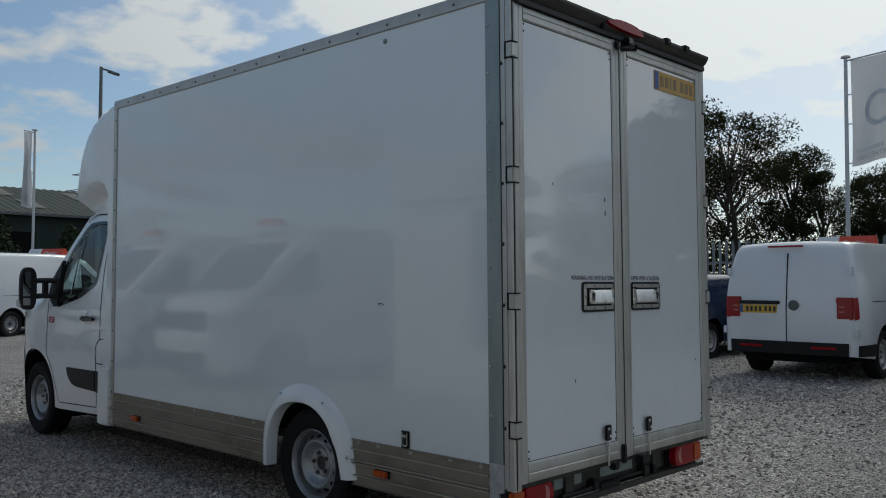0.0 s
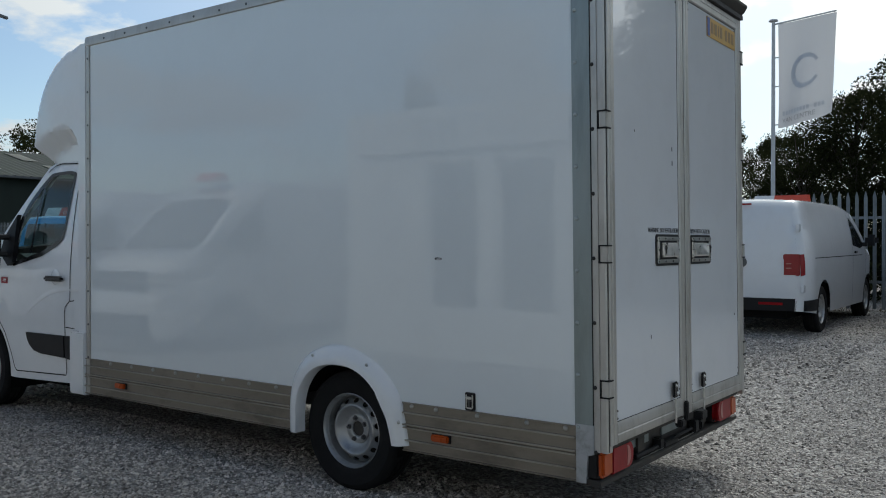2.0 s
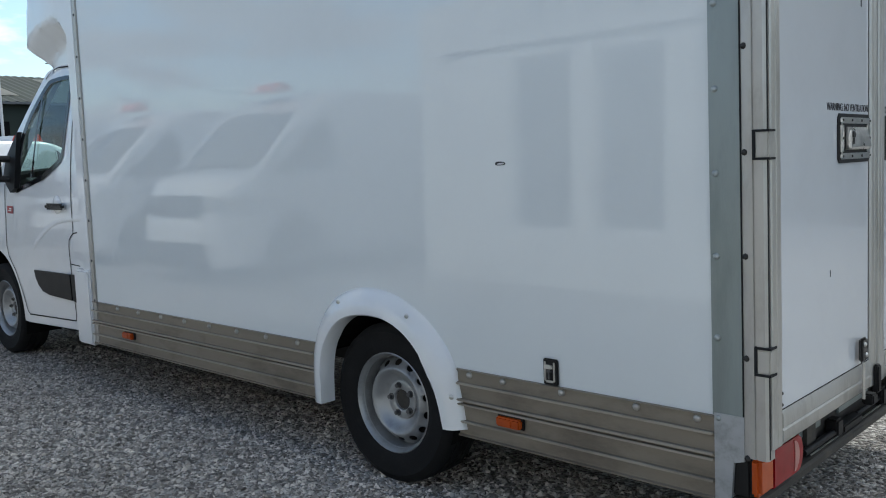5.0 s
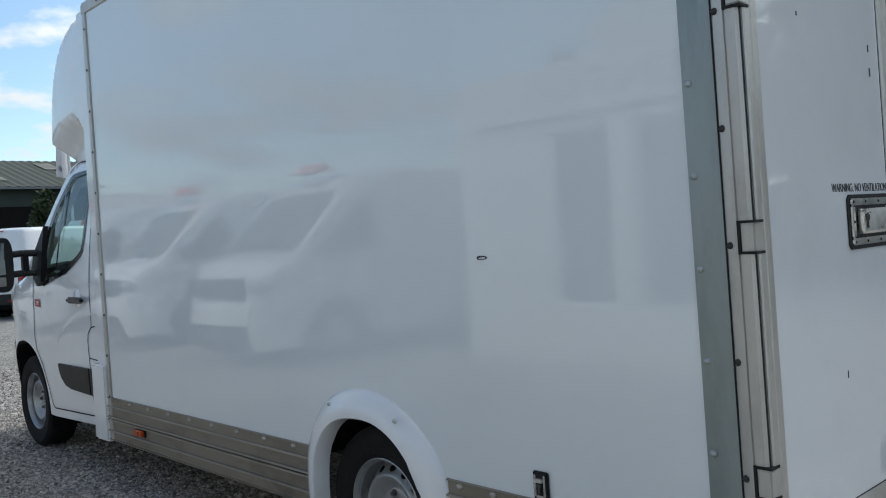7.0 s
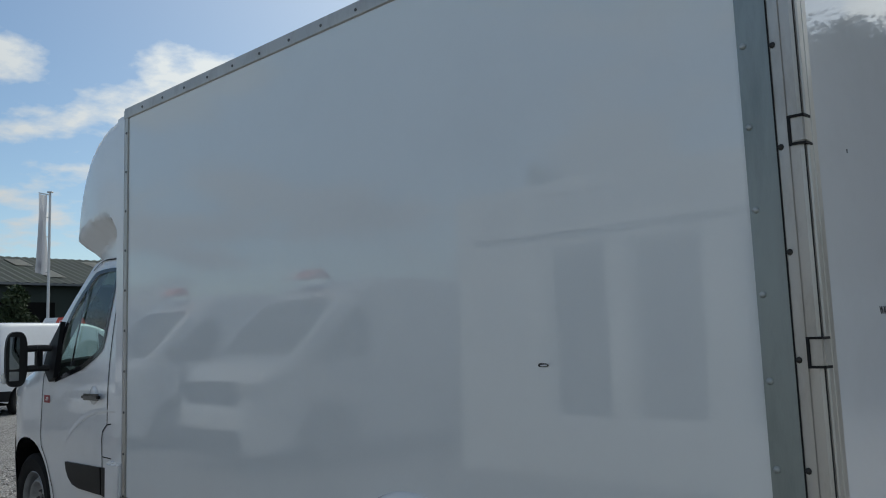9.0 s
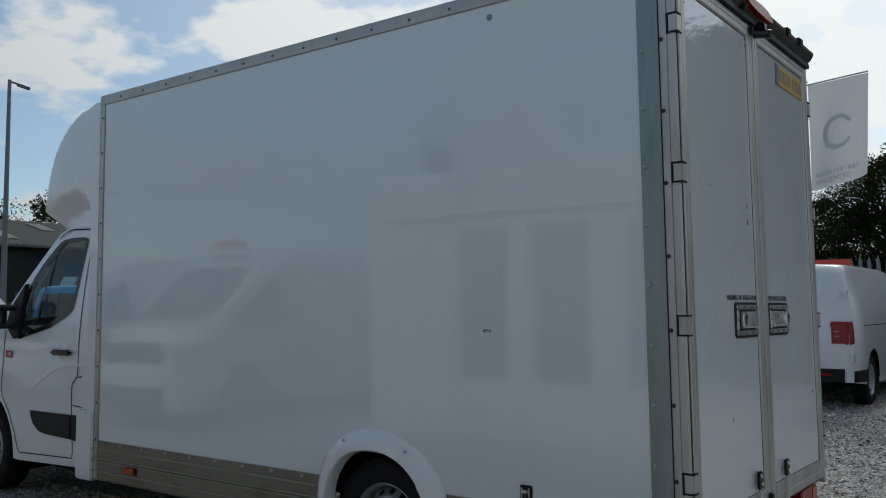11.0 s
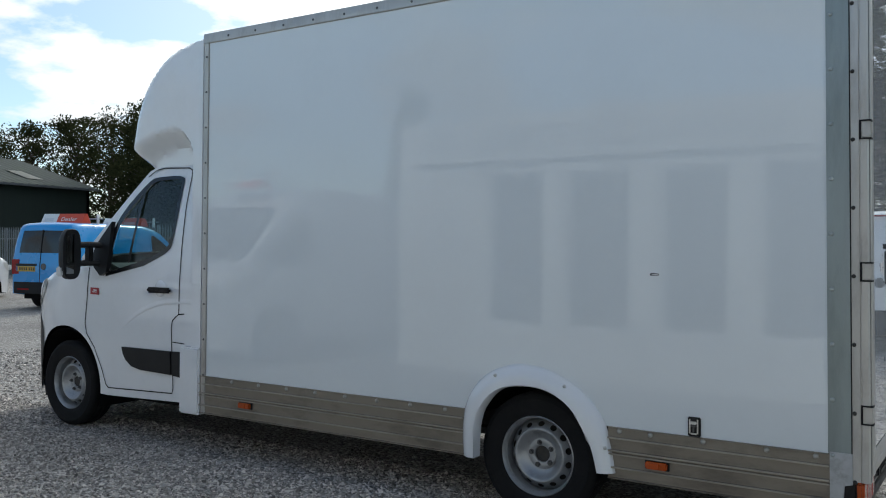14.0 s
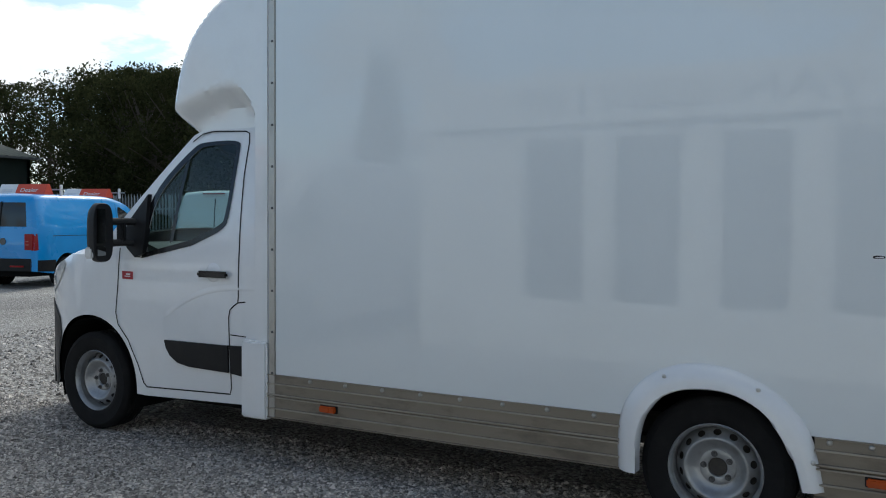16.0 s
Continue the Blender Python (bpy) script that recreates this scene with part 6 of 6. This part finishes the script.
# ---- trees ----
def leaf_cloud(bm_verts, bm_faces, centre, radius, n, size, rng):
    c = np.array(centre)
    d = rng.normal(0, 1, (n, 3))
    d /= np.linalg.norm(d, axis=1)[:, None]
    p = c + d * (rng.uniform(0.25, 1, (n, 1)) ** 0.5) * np.array(radius)
    u = rng.normal(0, 1, (n, 3)); u /= np.linalg.norm(u, axis=1)[:, None]
    w = np.cross(u, rng.normal(0, 1, (n, 3))); w /= np.linalg.norm(w, axis=1)[:, None]
    s = rng.uniform(0.5, 1.2, (n, 1)) * size
    k = len(bm_verts) * 4
    bm_verts += [np.stack([p - u * s, p + w * s * 0.45, p + u * s, p - w * s * 0.45], 1).reshape(-1, 3)]
    bm_faces.append(n)


def tree(seed, height, spread, leaves=520, size=0.056, name="tree", label="dark green broadleaved tree behind the fence"):
    rng = np.random.default_rng(seed)
    t = thing(name, (0, 0, 0), label, "tree", "trees behind the fence")
    bm = bmesh.new()
    top = Vector((rng.normal(0, 0.2), rng.normal(0, 0.2), height * 0.75))
    pts = [Vector((0, 0, -0.1)), Vector((rng.normal(0, 0.06), rng.normal(0, 0.06), height * 0.25)), Vector((rng.normal(0, 0.15), rng.normal(0, 0.15), height * 0.5)), top]
    rad = [height * 0.022, height * 0.018, height * 0.012, height * 0.004]
    for i in range(3):
        cyl(bm, pts[i], pts[i + 1], rad[i], rad[i + 1], 8)
    verts, counts = [], []
    for i in range(56):
        h = rng.uniform(0.06, 0.98)
        a = rng.uniform(0, 2 * math.pi)
        env = spread * math.sin(math.pi * min(1, 0.16 + 0.80 * h)) ** 0.7 * rng.uniform(0.45, 1.12)
        e = Vector((math.cos(a) * env, math.sin(a) * env, height * h))
        k = min(0.98, h * 0.8)
        s = pts[0].lerp(top, k) if k > 0.3 else pts[1]
        s = Vector((s.x, s.y, height * h * 0.72))
        cyl(bm, s, e, height * 0.006, height * 0.002, 5)
        rr = spread * rng.uniform(0.16, 0.48)
        leaf_cloud(verts, counts, (e.x, e.y, min(e.z, height - rr * 0.6)), (rr, rr, rr * rng.uniform(0.6, 0.9)), int(rng.integers(int(leaves * 0.8), int(leaves * 1.25))), size, rng)
    part("trunk", bm, M_BARK, t, "branching brown trunk")
    v = np.concatenate(verts)
    me = bpy.data.meshes.new("crown")
    me.from_pydata(v.tolist(), [], np.arange(len(v)).reshape(-1, 4).tolist())
    me.materials.append(M_LEAF)
    cr = new("crown", me)
    cr.parent = t
    return t


near_spots = [(18.0, 25.0, 0.78), (14.2, 23.5, 0.82), (10.6, 24.5, 0.82), (7.4, 23.0, 0.93), (4.2, 23.6, 1.33), (1.2, 23.0, 1.25), (-1.6, 23.4, 1.08), (-3.9, 22.8, 0.83), (-5.4, 23.2, 0.72),
              (-2.9, 22.9, 0.96), (-6.4, 22.6, 0.59), (-8.4, 23.0, 0.6), (-10.6, 22.6, 0.86), (-2.6, 22.0, 0.96), (-5.3, 23.8, 0.7), (-7.5, 24.5, 0.6), (-0.2, 22.2, 1.16), (-9.6, 24.4, 0.74),
              (-12.9, 23.0, 0.95), (2.6, 26.4, 1.3), (3.4, 25.0, 1.28), (0.4, 25.6, 1.25)]
# a lower row whose tops fall away towards the east
near_spots += [(round(3.2 + 1.15 * i, 2), 21.9 + 1.1 * (i % 2), round((8.4 - 0.72 * (0.2 + 1.15 * i)) / 7.0, 2)) for i in range(9)]
far_spots = [(-38.6, 31.0, 1.29), (-42.4, 33.0, 1.4), (-46.7, 36.0, 1.51), (-51.5, 38.5, 1.62), (-34.9, 29.2, 1.23), (-15.6, 23.4, 1.05), (-18.6, 24.0, 1.05), (-21.4, 24.6, 1.12), (-24.2, 24.4, 1.15),
              (-27.0, 26.5, 1.08), (-30.0, 28.5, 1.1), (-33.2, 30.0, 1.12), (-36.8, 32.0, 1.32), (-40.5, 34.0, 1.4), (-44.5, 36.5, 1.52), (-49.0, 39.5, 1.62), (-54.0, 42.0, 1.74), (-59.5, 43.5, 1.79),
              (-65.5, 45.0, 1.81), (-72.0, 46.0, 1.9), (-79.0, 46.0, 1.88), (-87.0, 45.0, 1.9), (-96.0, 44.0, 1.79)]
near_kinds = [tree(11, 7.0, 2.3), tree(12, 7.0, 2.0), tree(13, 7.0, 2.6), tree(14, 7.0, 1.8)]
far_kinds = [tree(15, 7.0, 2.4, 190, 0.085), tree(16, 7.0, 2.1, 190, 0.085), tree(17, 7.0, 2.6, 190, 0.085)]
for kinds, spots in ((near_kinds, near_spots), (far_kinds, far_spots)):
    for i, (x, y, s) in enumerate(spots):
        m = pose(x, y, 0.15, 0, 0, 67 * i) @ Matrix.Diagonal((s * (1.0 + 0.1 * math.sin(i)), s, s, 1))
        q = kinds[i] if i < len(kinds) else copy_thing(kinds[i % len(kinds)], m)
        q.matrix_basis = m

# low scrub that fills the space under the trees
rng = np.random.default_rng(5)
verts, counts = [], []
for i in range(300):
    x = 20 - 0.24 * i
    leaf_cloud(verts, counts, (x, fence_y(x) + 2.6 + rng.uniform(-0.5, 2.6), 0.2 + rng.uniform(0.4, 1.0) * (1.0 if x < -11 else 0.7)), (0.8, 0.7, rng.uniform(0.8, 1.5) * (1.0 if x < -11 else 0.65)), 560, 0.060, rng)
v = np.concatenate(verts)
me = bpy.data.meshes.new("scrub")
me.from_pydata(v.tolist(), [], np.arange(len(v)).reshape(-1, 4).tolist())
me.materials.append(M_LEAF)
tagged(new("scrub", me), "dark tangled scrub under the trees", "undergrowth", kind="stuff")


# dry weeds along the foot of the fence
rng = np.random.default_rng(6)
n = 5200
wx = rng.uniform(-30.0, 3.0, n)
keep_w = rng.uniform(0, 1, n) < 0.35 + 0.65 * (np.sin(wx * 1.7) > 0.2)
wx = wx[keep_w]
wy = 17.4 - 0.075 * (wx + 4) - 0.05 + rng.normal(0, 0.16, len(wx))
wh = rng.uniform(0.08, 0.42, len(wx)) * (0.5 + 0.5 * np.sin(wx * 0.9 + 1.0) ** 2)
a = rng.uniform(0, 2 * np.pi, len(wx))
lean = rng.normal(0, 0.10, (len(wx), 2))
foot = np.stack([wx, wy, np.full(len(wx), 0.13)], -1)
side = np.stack([np.cos(a), np.sin(a), np.zeros(len(wx))], -1) * 0.012
tip = foot + np.stack([lean[:, 0], lean[:, 1], wh], -1)
v = np.stack([foot - side, foot + side, tip], 1).reshape(-1, 3)
me = bpy.data.meshes.new("weeds")
me.from_pydata(v.tolist(), [], np.arange(len(v)).reshape(-1, 3).tolist())
me.materials.append(M_DRY)
tagged(new("weeds", me), "dry brown weeds along the foot of the fence", "weeds", kind="stuff")


def conifer(seed, x, y, h, r):
    rng = np.random.default_rng(seed)
    t = thing("conifer", (x, y, 0.15), "bushy dark green and brown conifer by the shed", "tree", "conifers by the shed")
    part("trunk", cyl(bmesh.new(), (x, y, 0.1), (x, y, h * 0.8), 0.12, 0.03, 8), M_BARK, t)
    verts, counts = [], []
    for i in range(40):
        k = rng.uniform(0.05, 0.97)
        a = rng.uniform(0, 2 * math.pi)
        e = r * (1 - k) ** 0.55 * rng.uniform(0.5, 0.95)
        leaf_cloud(verts, counts, (math.cos(a) * e, math.sin(a) * e, h * k), (r * 0.28, r * 0.28, h * 0.09), 120, 0.14, rng)
    v = np.concatenate(verts)
    me = bpy.data.meshes.new("foliage")
    me.from_pydata(v.tolist(), [], np.arange(len(v)).reshape(-1, 4).tolist())
    me.materials.append(M_CONIFER)
    f = new("foliage", me)
    f.parent = t


conifer(21, -43.5, 15.2, 4.3, 1.3)
conifer(22, -43.0, 18.4, 3.9, 1.0)
conifer(23, -44.0, 11.5, 4.6, 1.4)
conifer(24, -19.5, -17.0, 7.5, 1.1)

# ---- long shed ----
shed = thing("shed", (-55, 10, 0.15), "long dark green shed with a mossy grey sheet roof", "building")
bm = bmesh.new()
bx(bm, -51.7, -51.5, -14, 33.2, 0.1, 5.35)
bx(bm, -68.5, -68.3, -14, 33.2, 0.1, 5.35)
extrude_poly(bm, [(-68.5, 0.1), (-51.5, 0.1), (-51.5, 5.36), (-60.0, 7.56), (-68.5, 5.36)], "y", 33.0, 33.2)
extrude_poly(bm, [(-68.5, 0.1), (-51.5, 0.1), (-51.5, 5.36), (-60.0, 7.56), (-68.5, 5.36)], "y", -14.0, -13.8)
part("wall", bm, M_SHEDW, shed, "dark green sheet cladding", smooth=0)
# flat black sheet on the unbroken wall paints the shade of an opening
part("doorway", box(-51.5, -51.45, 12.0, 20.0, 0.15, 4.3), M_DARK, shed, "black sheet for the shade inside an open shed door")
for sx in (1, -1):
    bm = bmesh.new()
    n = 96
    rows = []
    for i in range(n * 2 + 1):
        y = -14.4 + 48.0 * i / (n * 2)
        d = 0.05 if i % 2 else 0.0
        rows.append([bm.verts.new((-60.0 + sx * 9.0 * k, y, 7.66 - 2.33 * k + d)) for k in (0, 0.34, 0.67, 1.0)])
    for r, q in zip(rows, rows[1:]):
        for i in range(3):
            bm.faces.new((r[i], r[i + 1], q[i + 1], q[i]))
    roof = part("roof", bm, M_SHEDR, shed, "weathered corrugated roof sheets", smooth=0)
    for i, y in enumerate((29.2, 24.4, 19.6, 14.8, 10.0, 5.2, 0.4, -4.4, -9.2)):
        for k0, k1 in ((0.14, 0.40), (0.55, 0.82)):
            c = bmesh.new()
            yy = y + (0 if k0 < 0.3 else 0.5)
            vs = [c.verts.new((-60.0 + sx * 9.0 * k, yy + a, 7.66 - 2.33 * k + 0.075)) for k, a in ((k0, 0), (k0, 1.0), (k1, 1.0), (k1, 0))]
            c.faces.new(vs)
            bmesh.ops.solidify(c, geom=c.faces[:], thickness=0.02)
            part("rooflight", c, M_SKYL, roof, "pale translucent rooflight")
part("gutter", box(-51.1, -50.95, -14.4, 33.6, 5.22, 5.34), M_LAMPP, shed)

# ---- street lamp, flags, pylon ----
lx, ly = -26.5, 12.2
lamp = thing("street_lamp", (lx, ly, 0.15), "tall grey steel street lamp with a flat head", "street lamp")
bm = bmesh.new()
cyl(bm, (lx, ly, 0.1), (lx, ly, 1.6), 0.11, 0.11, 14)
cyl(bm, (lx, ly, 1.6), (lx, ly, 8.22), 0.085, 0.05, 14)
part("column", bm, M_LAMPP, lamp)
bm = bmesh.new()
cyl(bm, (lx, ly, 8.17), (lx + 0.08, ly + 0.24, 8.12), 0.03, n=8)
part("arm", bm, M_LAMPP, lamp)
bm = bmesh.new()
bx(bm, -0.11, 0.11, 0, 0.52, -0.05, 0.05, bev=0.03)
bm.transform(Matrix.Translation((lx + 0.06, ly + 0.18, 8.11)) @ pose(0, 0, 0, -14, 0, -18) @ Matrix.Diagonal((0.75, 0.72, 0.75, 1)))
part("head", bm, M_LAMPP, lamp, "flat lantern head")


def flag_material():
    m = bpy.data.materials.new("backlit_white_flag")
    m.use_nodes = True
    n, l = m.node_tree.nodes, m.node_tree.links
    n.clear()
    o, d, t, x = (n.new("ShaderNode" + k) for k in ("OutputMaterial", "BsdfDiffuse", "BsdfTranslucent", "MixShader"))
    d.inputs[0].default_value = (0.72, 0.72, 0.74, 1)
    t.inputs[0].default_value = (0.68, 0.68, 0.70, 1)
    x.inputs[0].default_value = 0.4
    l.new(d.outputs[0], x.inputs[1]); l.new(t.outputs[0], x.inputs[2]); l.new(x.outputs[0], o.inputs[0])
    return m


M_CLOTH = flag_material()


def flag(px, py, h, width, drop, turn, furl, lettered):
    """A flagpole with a banner that hangs from a top arm."""
    f = thing("flagpole", (px, py, 0.15), "white flagpole with a pale dealer banner", "flag", "dealer flags")
    bm = bmesh.new()
    cyl(bm, (px, py, 0.1), (px, py, h), 0.045, 0.032, 14)
    part("pole", bm, M_POLE, f)
    bm = bmesh.new()
    cyl(bm, (px, py, h), (px, py, h + 0.03), 0.09, 0.075, 16)
    part("cap", bm, M_POLE, f)
    m = pose(px, py, h, 0, 0, turn)
    bm = bmesh.new()
    cyl(bm, (0.03, 0, -0.06), (width + 0.08, 0, 0.015), 0.016, n=8)
    bm.transform(m)
    part("banner_arm", bm, M_POLE, f)
    for z in (0.7, 1.25, drop):
        bm = cyl(bmesh.new(), (0, 0, -z), (0.10, 0, -z), 0.012, n=6)
        bm.transform(m)
        part("banner_ring", bm, M_POLE, f)
    surf = lambda u, v: (0.09 + u * width * (1 - furl * v * 0.45) , 0.05 * math.sin(5.5 * u + 3 * v) * (0.25 + v) + furl * 0.22 * math.sin(9 * u) * v, -0.07 + 0.055 * u - v * drop * (1 - 0.12 * u * u * (1 - furl)))
    def sheet(u0, u1, v0, v1, lift, nu, nv):
        b = bmesh.new()
        g = [[b.verts.new(Vector(surf(u0 + (u1 - u0) * i / nu, v0 + (v1 - v0) * j / nv)) + Vector((0, lift, 0))) for i in range(nu + 1)] for j in range(nv + 1)]
        for j in range(nv):
            for i in range(nu):
                b.faces.new((g[j][i], g[j][i + 1], g[j + 1][i + 1], g[j + 1][i]))
        b.transform(m)
        return b
    banner = part("banner", sheet(0, 1, 0, 1, 0, 18, 26), M_CLOTH, f, "thin white banner cloth", smooth=80)
    # a crescent device and lines of lettering
    b = bmesh.new()
    ring = []
    for i in range(25):
        a = radians(30 + 300 * i / 24)
        k = 0.55 + 0.45 * math.sin(math.pi * i / 24)
        ring.append([b.verts.new(Vector(surf(0.50 + r * math.cos(a), 0.50 - r * 0.62 * math.sin(a))) + Vector((0, -0.006, 0))) for r in (0.27, 0.27 - 0.09 * k)])
    for r, q in zip(ring, ring[1:]):
        b.faces.new((r[0], r[1], q[1], q[0]))
    b.transform(m)
    part("device", b, M_FLAGP, banner, "grey crescent device", smooth=80)
    for i in range(13):
        if i != 9:
            part("name_bar", sheet(0.08 + 0.060 * i, 0.122 + 0.060 * i, 0.845, 0.885, -0.006, 2, 2), M_FLAGP, banner, smooth=80)
    if lettered:
        lay = lambda c: Vector(surf(0.08 + c.x, 0.955 - c.y / drop)) + Vector((0, -0.008, 0))
        writing("VAN CENTRE", 0.13, m, M_FLAGT, banner, "grey capital letters", 0.62, bend=lay)
    else:
        part("name_bar", sheet(0.06, 0.88, 0.87, 0.93, -0.006, 10, 2), M_FLAGP, banner, smooth=80)


flag(-5.64, 16.78, 5.66, 1.06, 1.98, -4, 0.22, True)
flag(-26.5, 10.22, 5.95, 0.27, 2.25, 215, 1.0, False)

px, py, ph = -238.6, 107.2, 36.0
pylon = thing("pylon", (px, py, 0.15), "distant steel lattice electricity pylon", "pylon")
bm = bmesh.new()
def leg(z):
    return 3.2 * (1 - z / ph) ** 1.3 + 0.35
zs = [0.1, 7, 13, 18, 22, 25.5, 28.5, 31, 34.5]
for a, c in zip(zs, zs[1:]):
    for sx, sy in ((1, 1), (1, -1), (-1, 1), (-1, -1)):
        cyl(bm, (px + sx * leg(a), py + sy * leg(a), a), (px + sx * leg(c), py + sy * leg(c), c), 0.16, n=4)
    for k in (1, -1):
        for d in (1, -1):
            cyl(bm, (px + k * leg(a), py + d * leg(a), a), (px + k * leg(c), py - d * leg(c), c), 0.09, n=4)
            cyl(bm, (px + d * leg(a), py + k * leg(a), a), (px - d * leg(c), py + k * leg(c), c), 0.09, n=4)
part("tower", bm, M_PYLON, pylon)
for z, w in ((22, 5.5), (26.5, 6.2), (31, 4.6)):
    bm = bmesh.new()
    for d in (-1, 1):
        cyl(bm, (px, py, z + 1.0), (px - d * w * 0.4, py - d * w * 0.9, z), 0.12, n=4)
        cyl(bm, (px, py, z), (px - d * w * 0.4, py - d * w * 0.9, z), 0.12, n=4)
    part("cross_arm", bm, M_PYLON, pylon)

# ---- showroom behind the camera ----
FY = -1.7
show = thing("showroom", (-2, FY - 4, 0.0), "pale single-storey showroom with tall dark windows", "building")
wins = [(-7.53, -6.75), (-6.49, -5.69), (-5.36, -4.60), (-4.30, -3.54), (-2.6, -1.8), (-1.5, -0.7), (0.4, 1.2), (1.5, 2.3)]
bm = skin([(-8.85, 0), (6.0, 0), (6.0, 3.06), (-8.85, 3.06)], [[(a, 0.57), (c, 0.57), (c, 2.42), (a, 2.42)] for a, c in wins], lambda x, z: FY, 50, thick=-0.25)
part("wall", bm, M_FACADE, show, "pale rendered front wall", smooth=0)
bm = bmesh.new()
bx(bm, -8.85, -8.60, -10, FY - 0.255, 0, 3.06)
bx(bm, 5.75, 6.0, -10, FY - 0.255, 0, 3.06)
bx(bm, -8.85, 6.0, -10.25, -10.0, 0, 3.06)
part("rear_wall", bm, M_FACADE, show, smooth=0)
part("roof", box(-8.85, 6.0, -10.25, FY, 3.065, 3.095), M_FRAMEW, show, "grey flat roof")
part("floor_slab", box(-8.55, 5.7, -9.9, FY - 0.26, 0.02, 0.10), M_CONC, show)
for a, c in wins:
    bm = bmesh.new()
    for q in ((a, a + 0.05, 0.57, 2.42), (c - 0.05, c, 0.57, 2.42), (a + 0.05, c - 0.05, 0.57, 0.63), (a + 0.05, c - 0.05, 2.37, 2.42)):
        bx(bm, q[0], q[1], FY - 0.16, FY - 0.06, q[2], q[3])
    wd = part("window", bm, M_FRAMEW, show, "white framed tall window")
    part("pane", box(a + 0.05, c - 0.05, FY - 0.12, FY - 0.10, 0.63, 2.37), M_SHOWGL, wd, "dark reflecting glass")
bm = bmesh.new()
bx(bm, -8.55, 4.0, FY + 0.004, FY + 0.10, 2.56, 3.10, bev=0.01)
fascia = part("fascia_sign", bm, M_SIGNW, show, "long white fascia sign")
rng = random.Random(8)
writing("VAN CENTRE", 0.42, Matrix(((-1, 0, 0, -3.95), (0, 0, 1, FY + 0.104), (0, 1, 0, 2.68), (0, 0, 0, 1))), M_LETTER, fascia, "grey capital letters", 3.65)
x = -3.5
while x < 3.4:
    w = rng.uniform(0.18, 0.30)
    part("letter_bar", box(x, x + w * 0.72, FY + 0.102, FY + 0.112, 2.66, 2.96), M_LETTER, fascia)
    x += w + (0.25 if rng.random() < 0.18 else 0.0)
for cx, cz, r, y0 in ((-8.15, 1.71, 0.29, FY + 0.003), (-8.1, 2.83, 0.20, FY + 0.103)):
    bm = bmesh.new()
    lathe(bm, [(r, 0), (r, 0.012), (r * 0.62, 0.012), (r * 0.62, 0)], (cx, y0, cz), (0, 1, 0), 32)
    part("round_device", bm, M_FLAGP, show, "pale grey ring device")
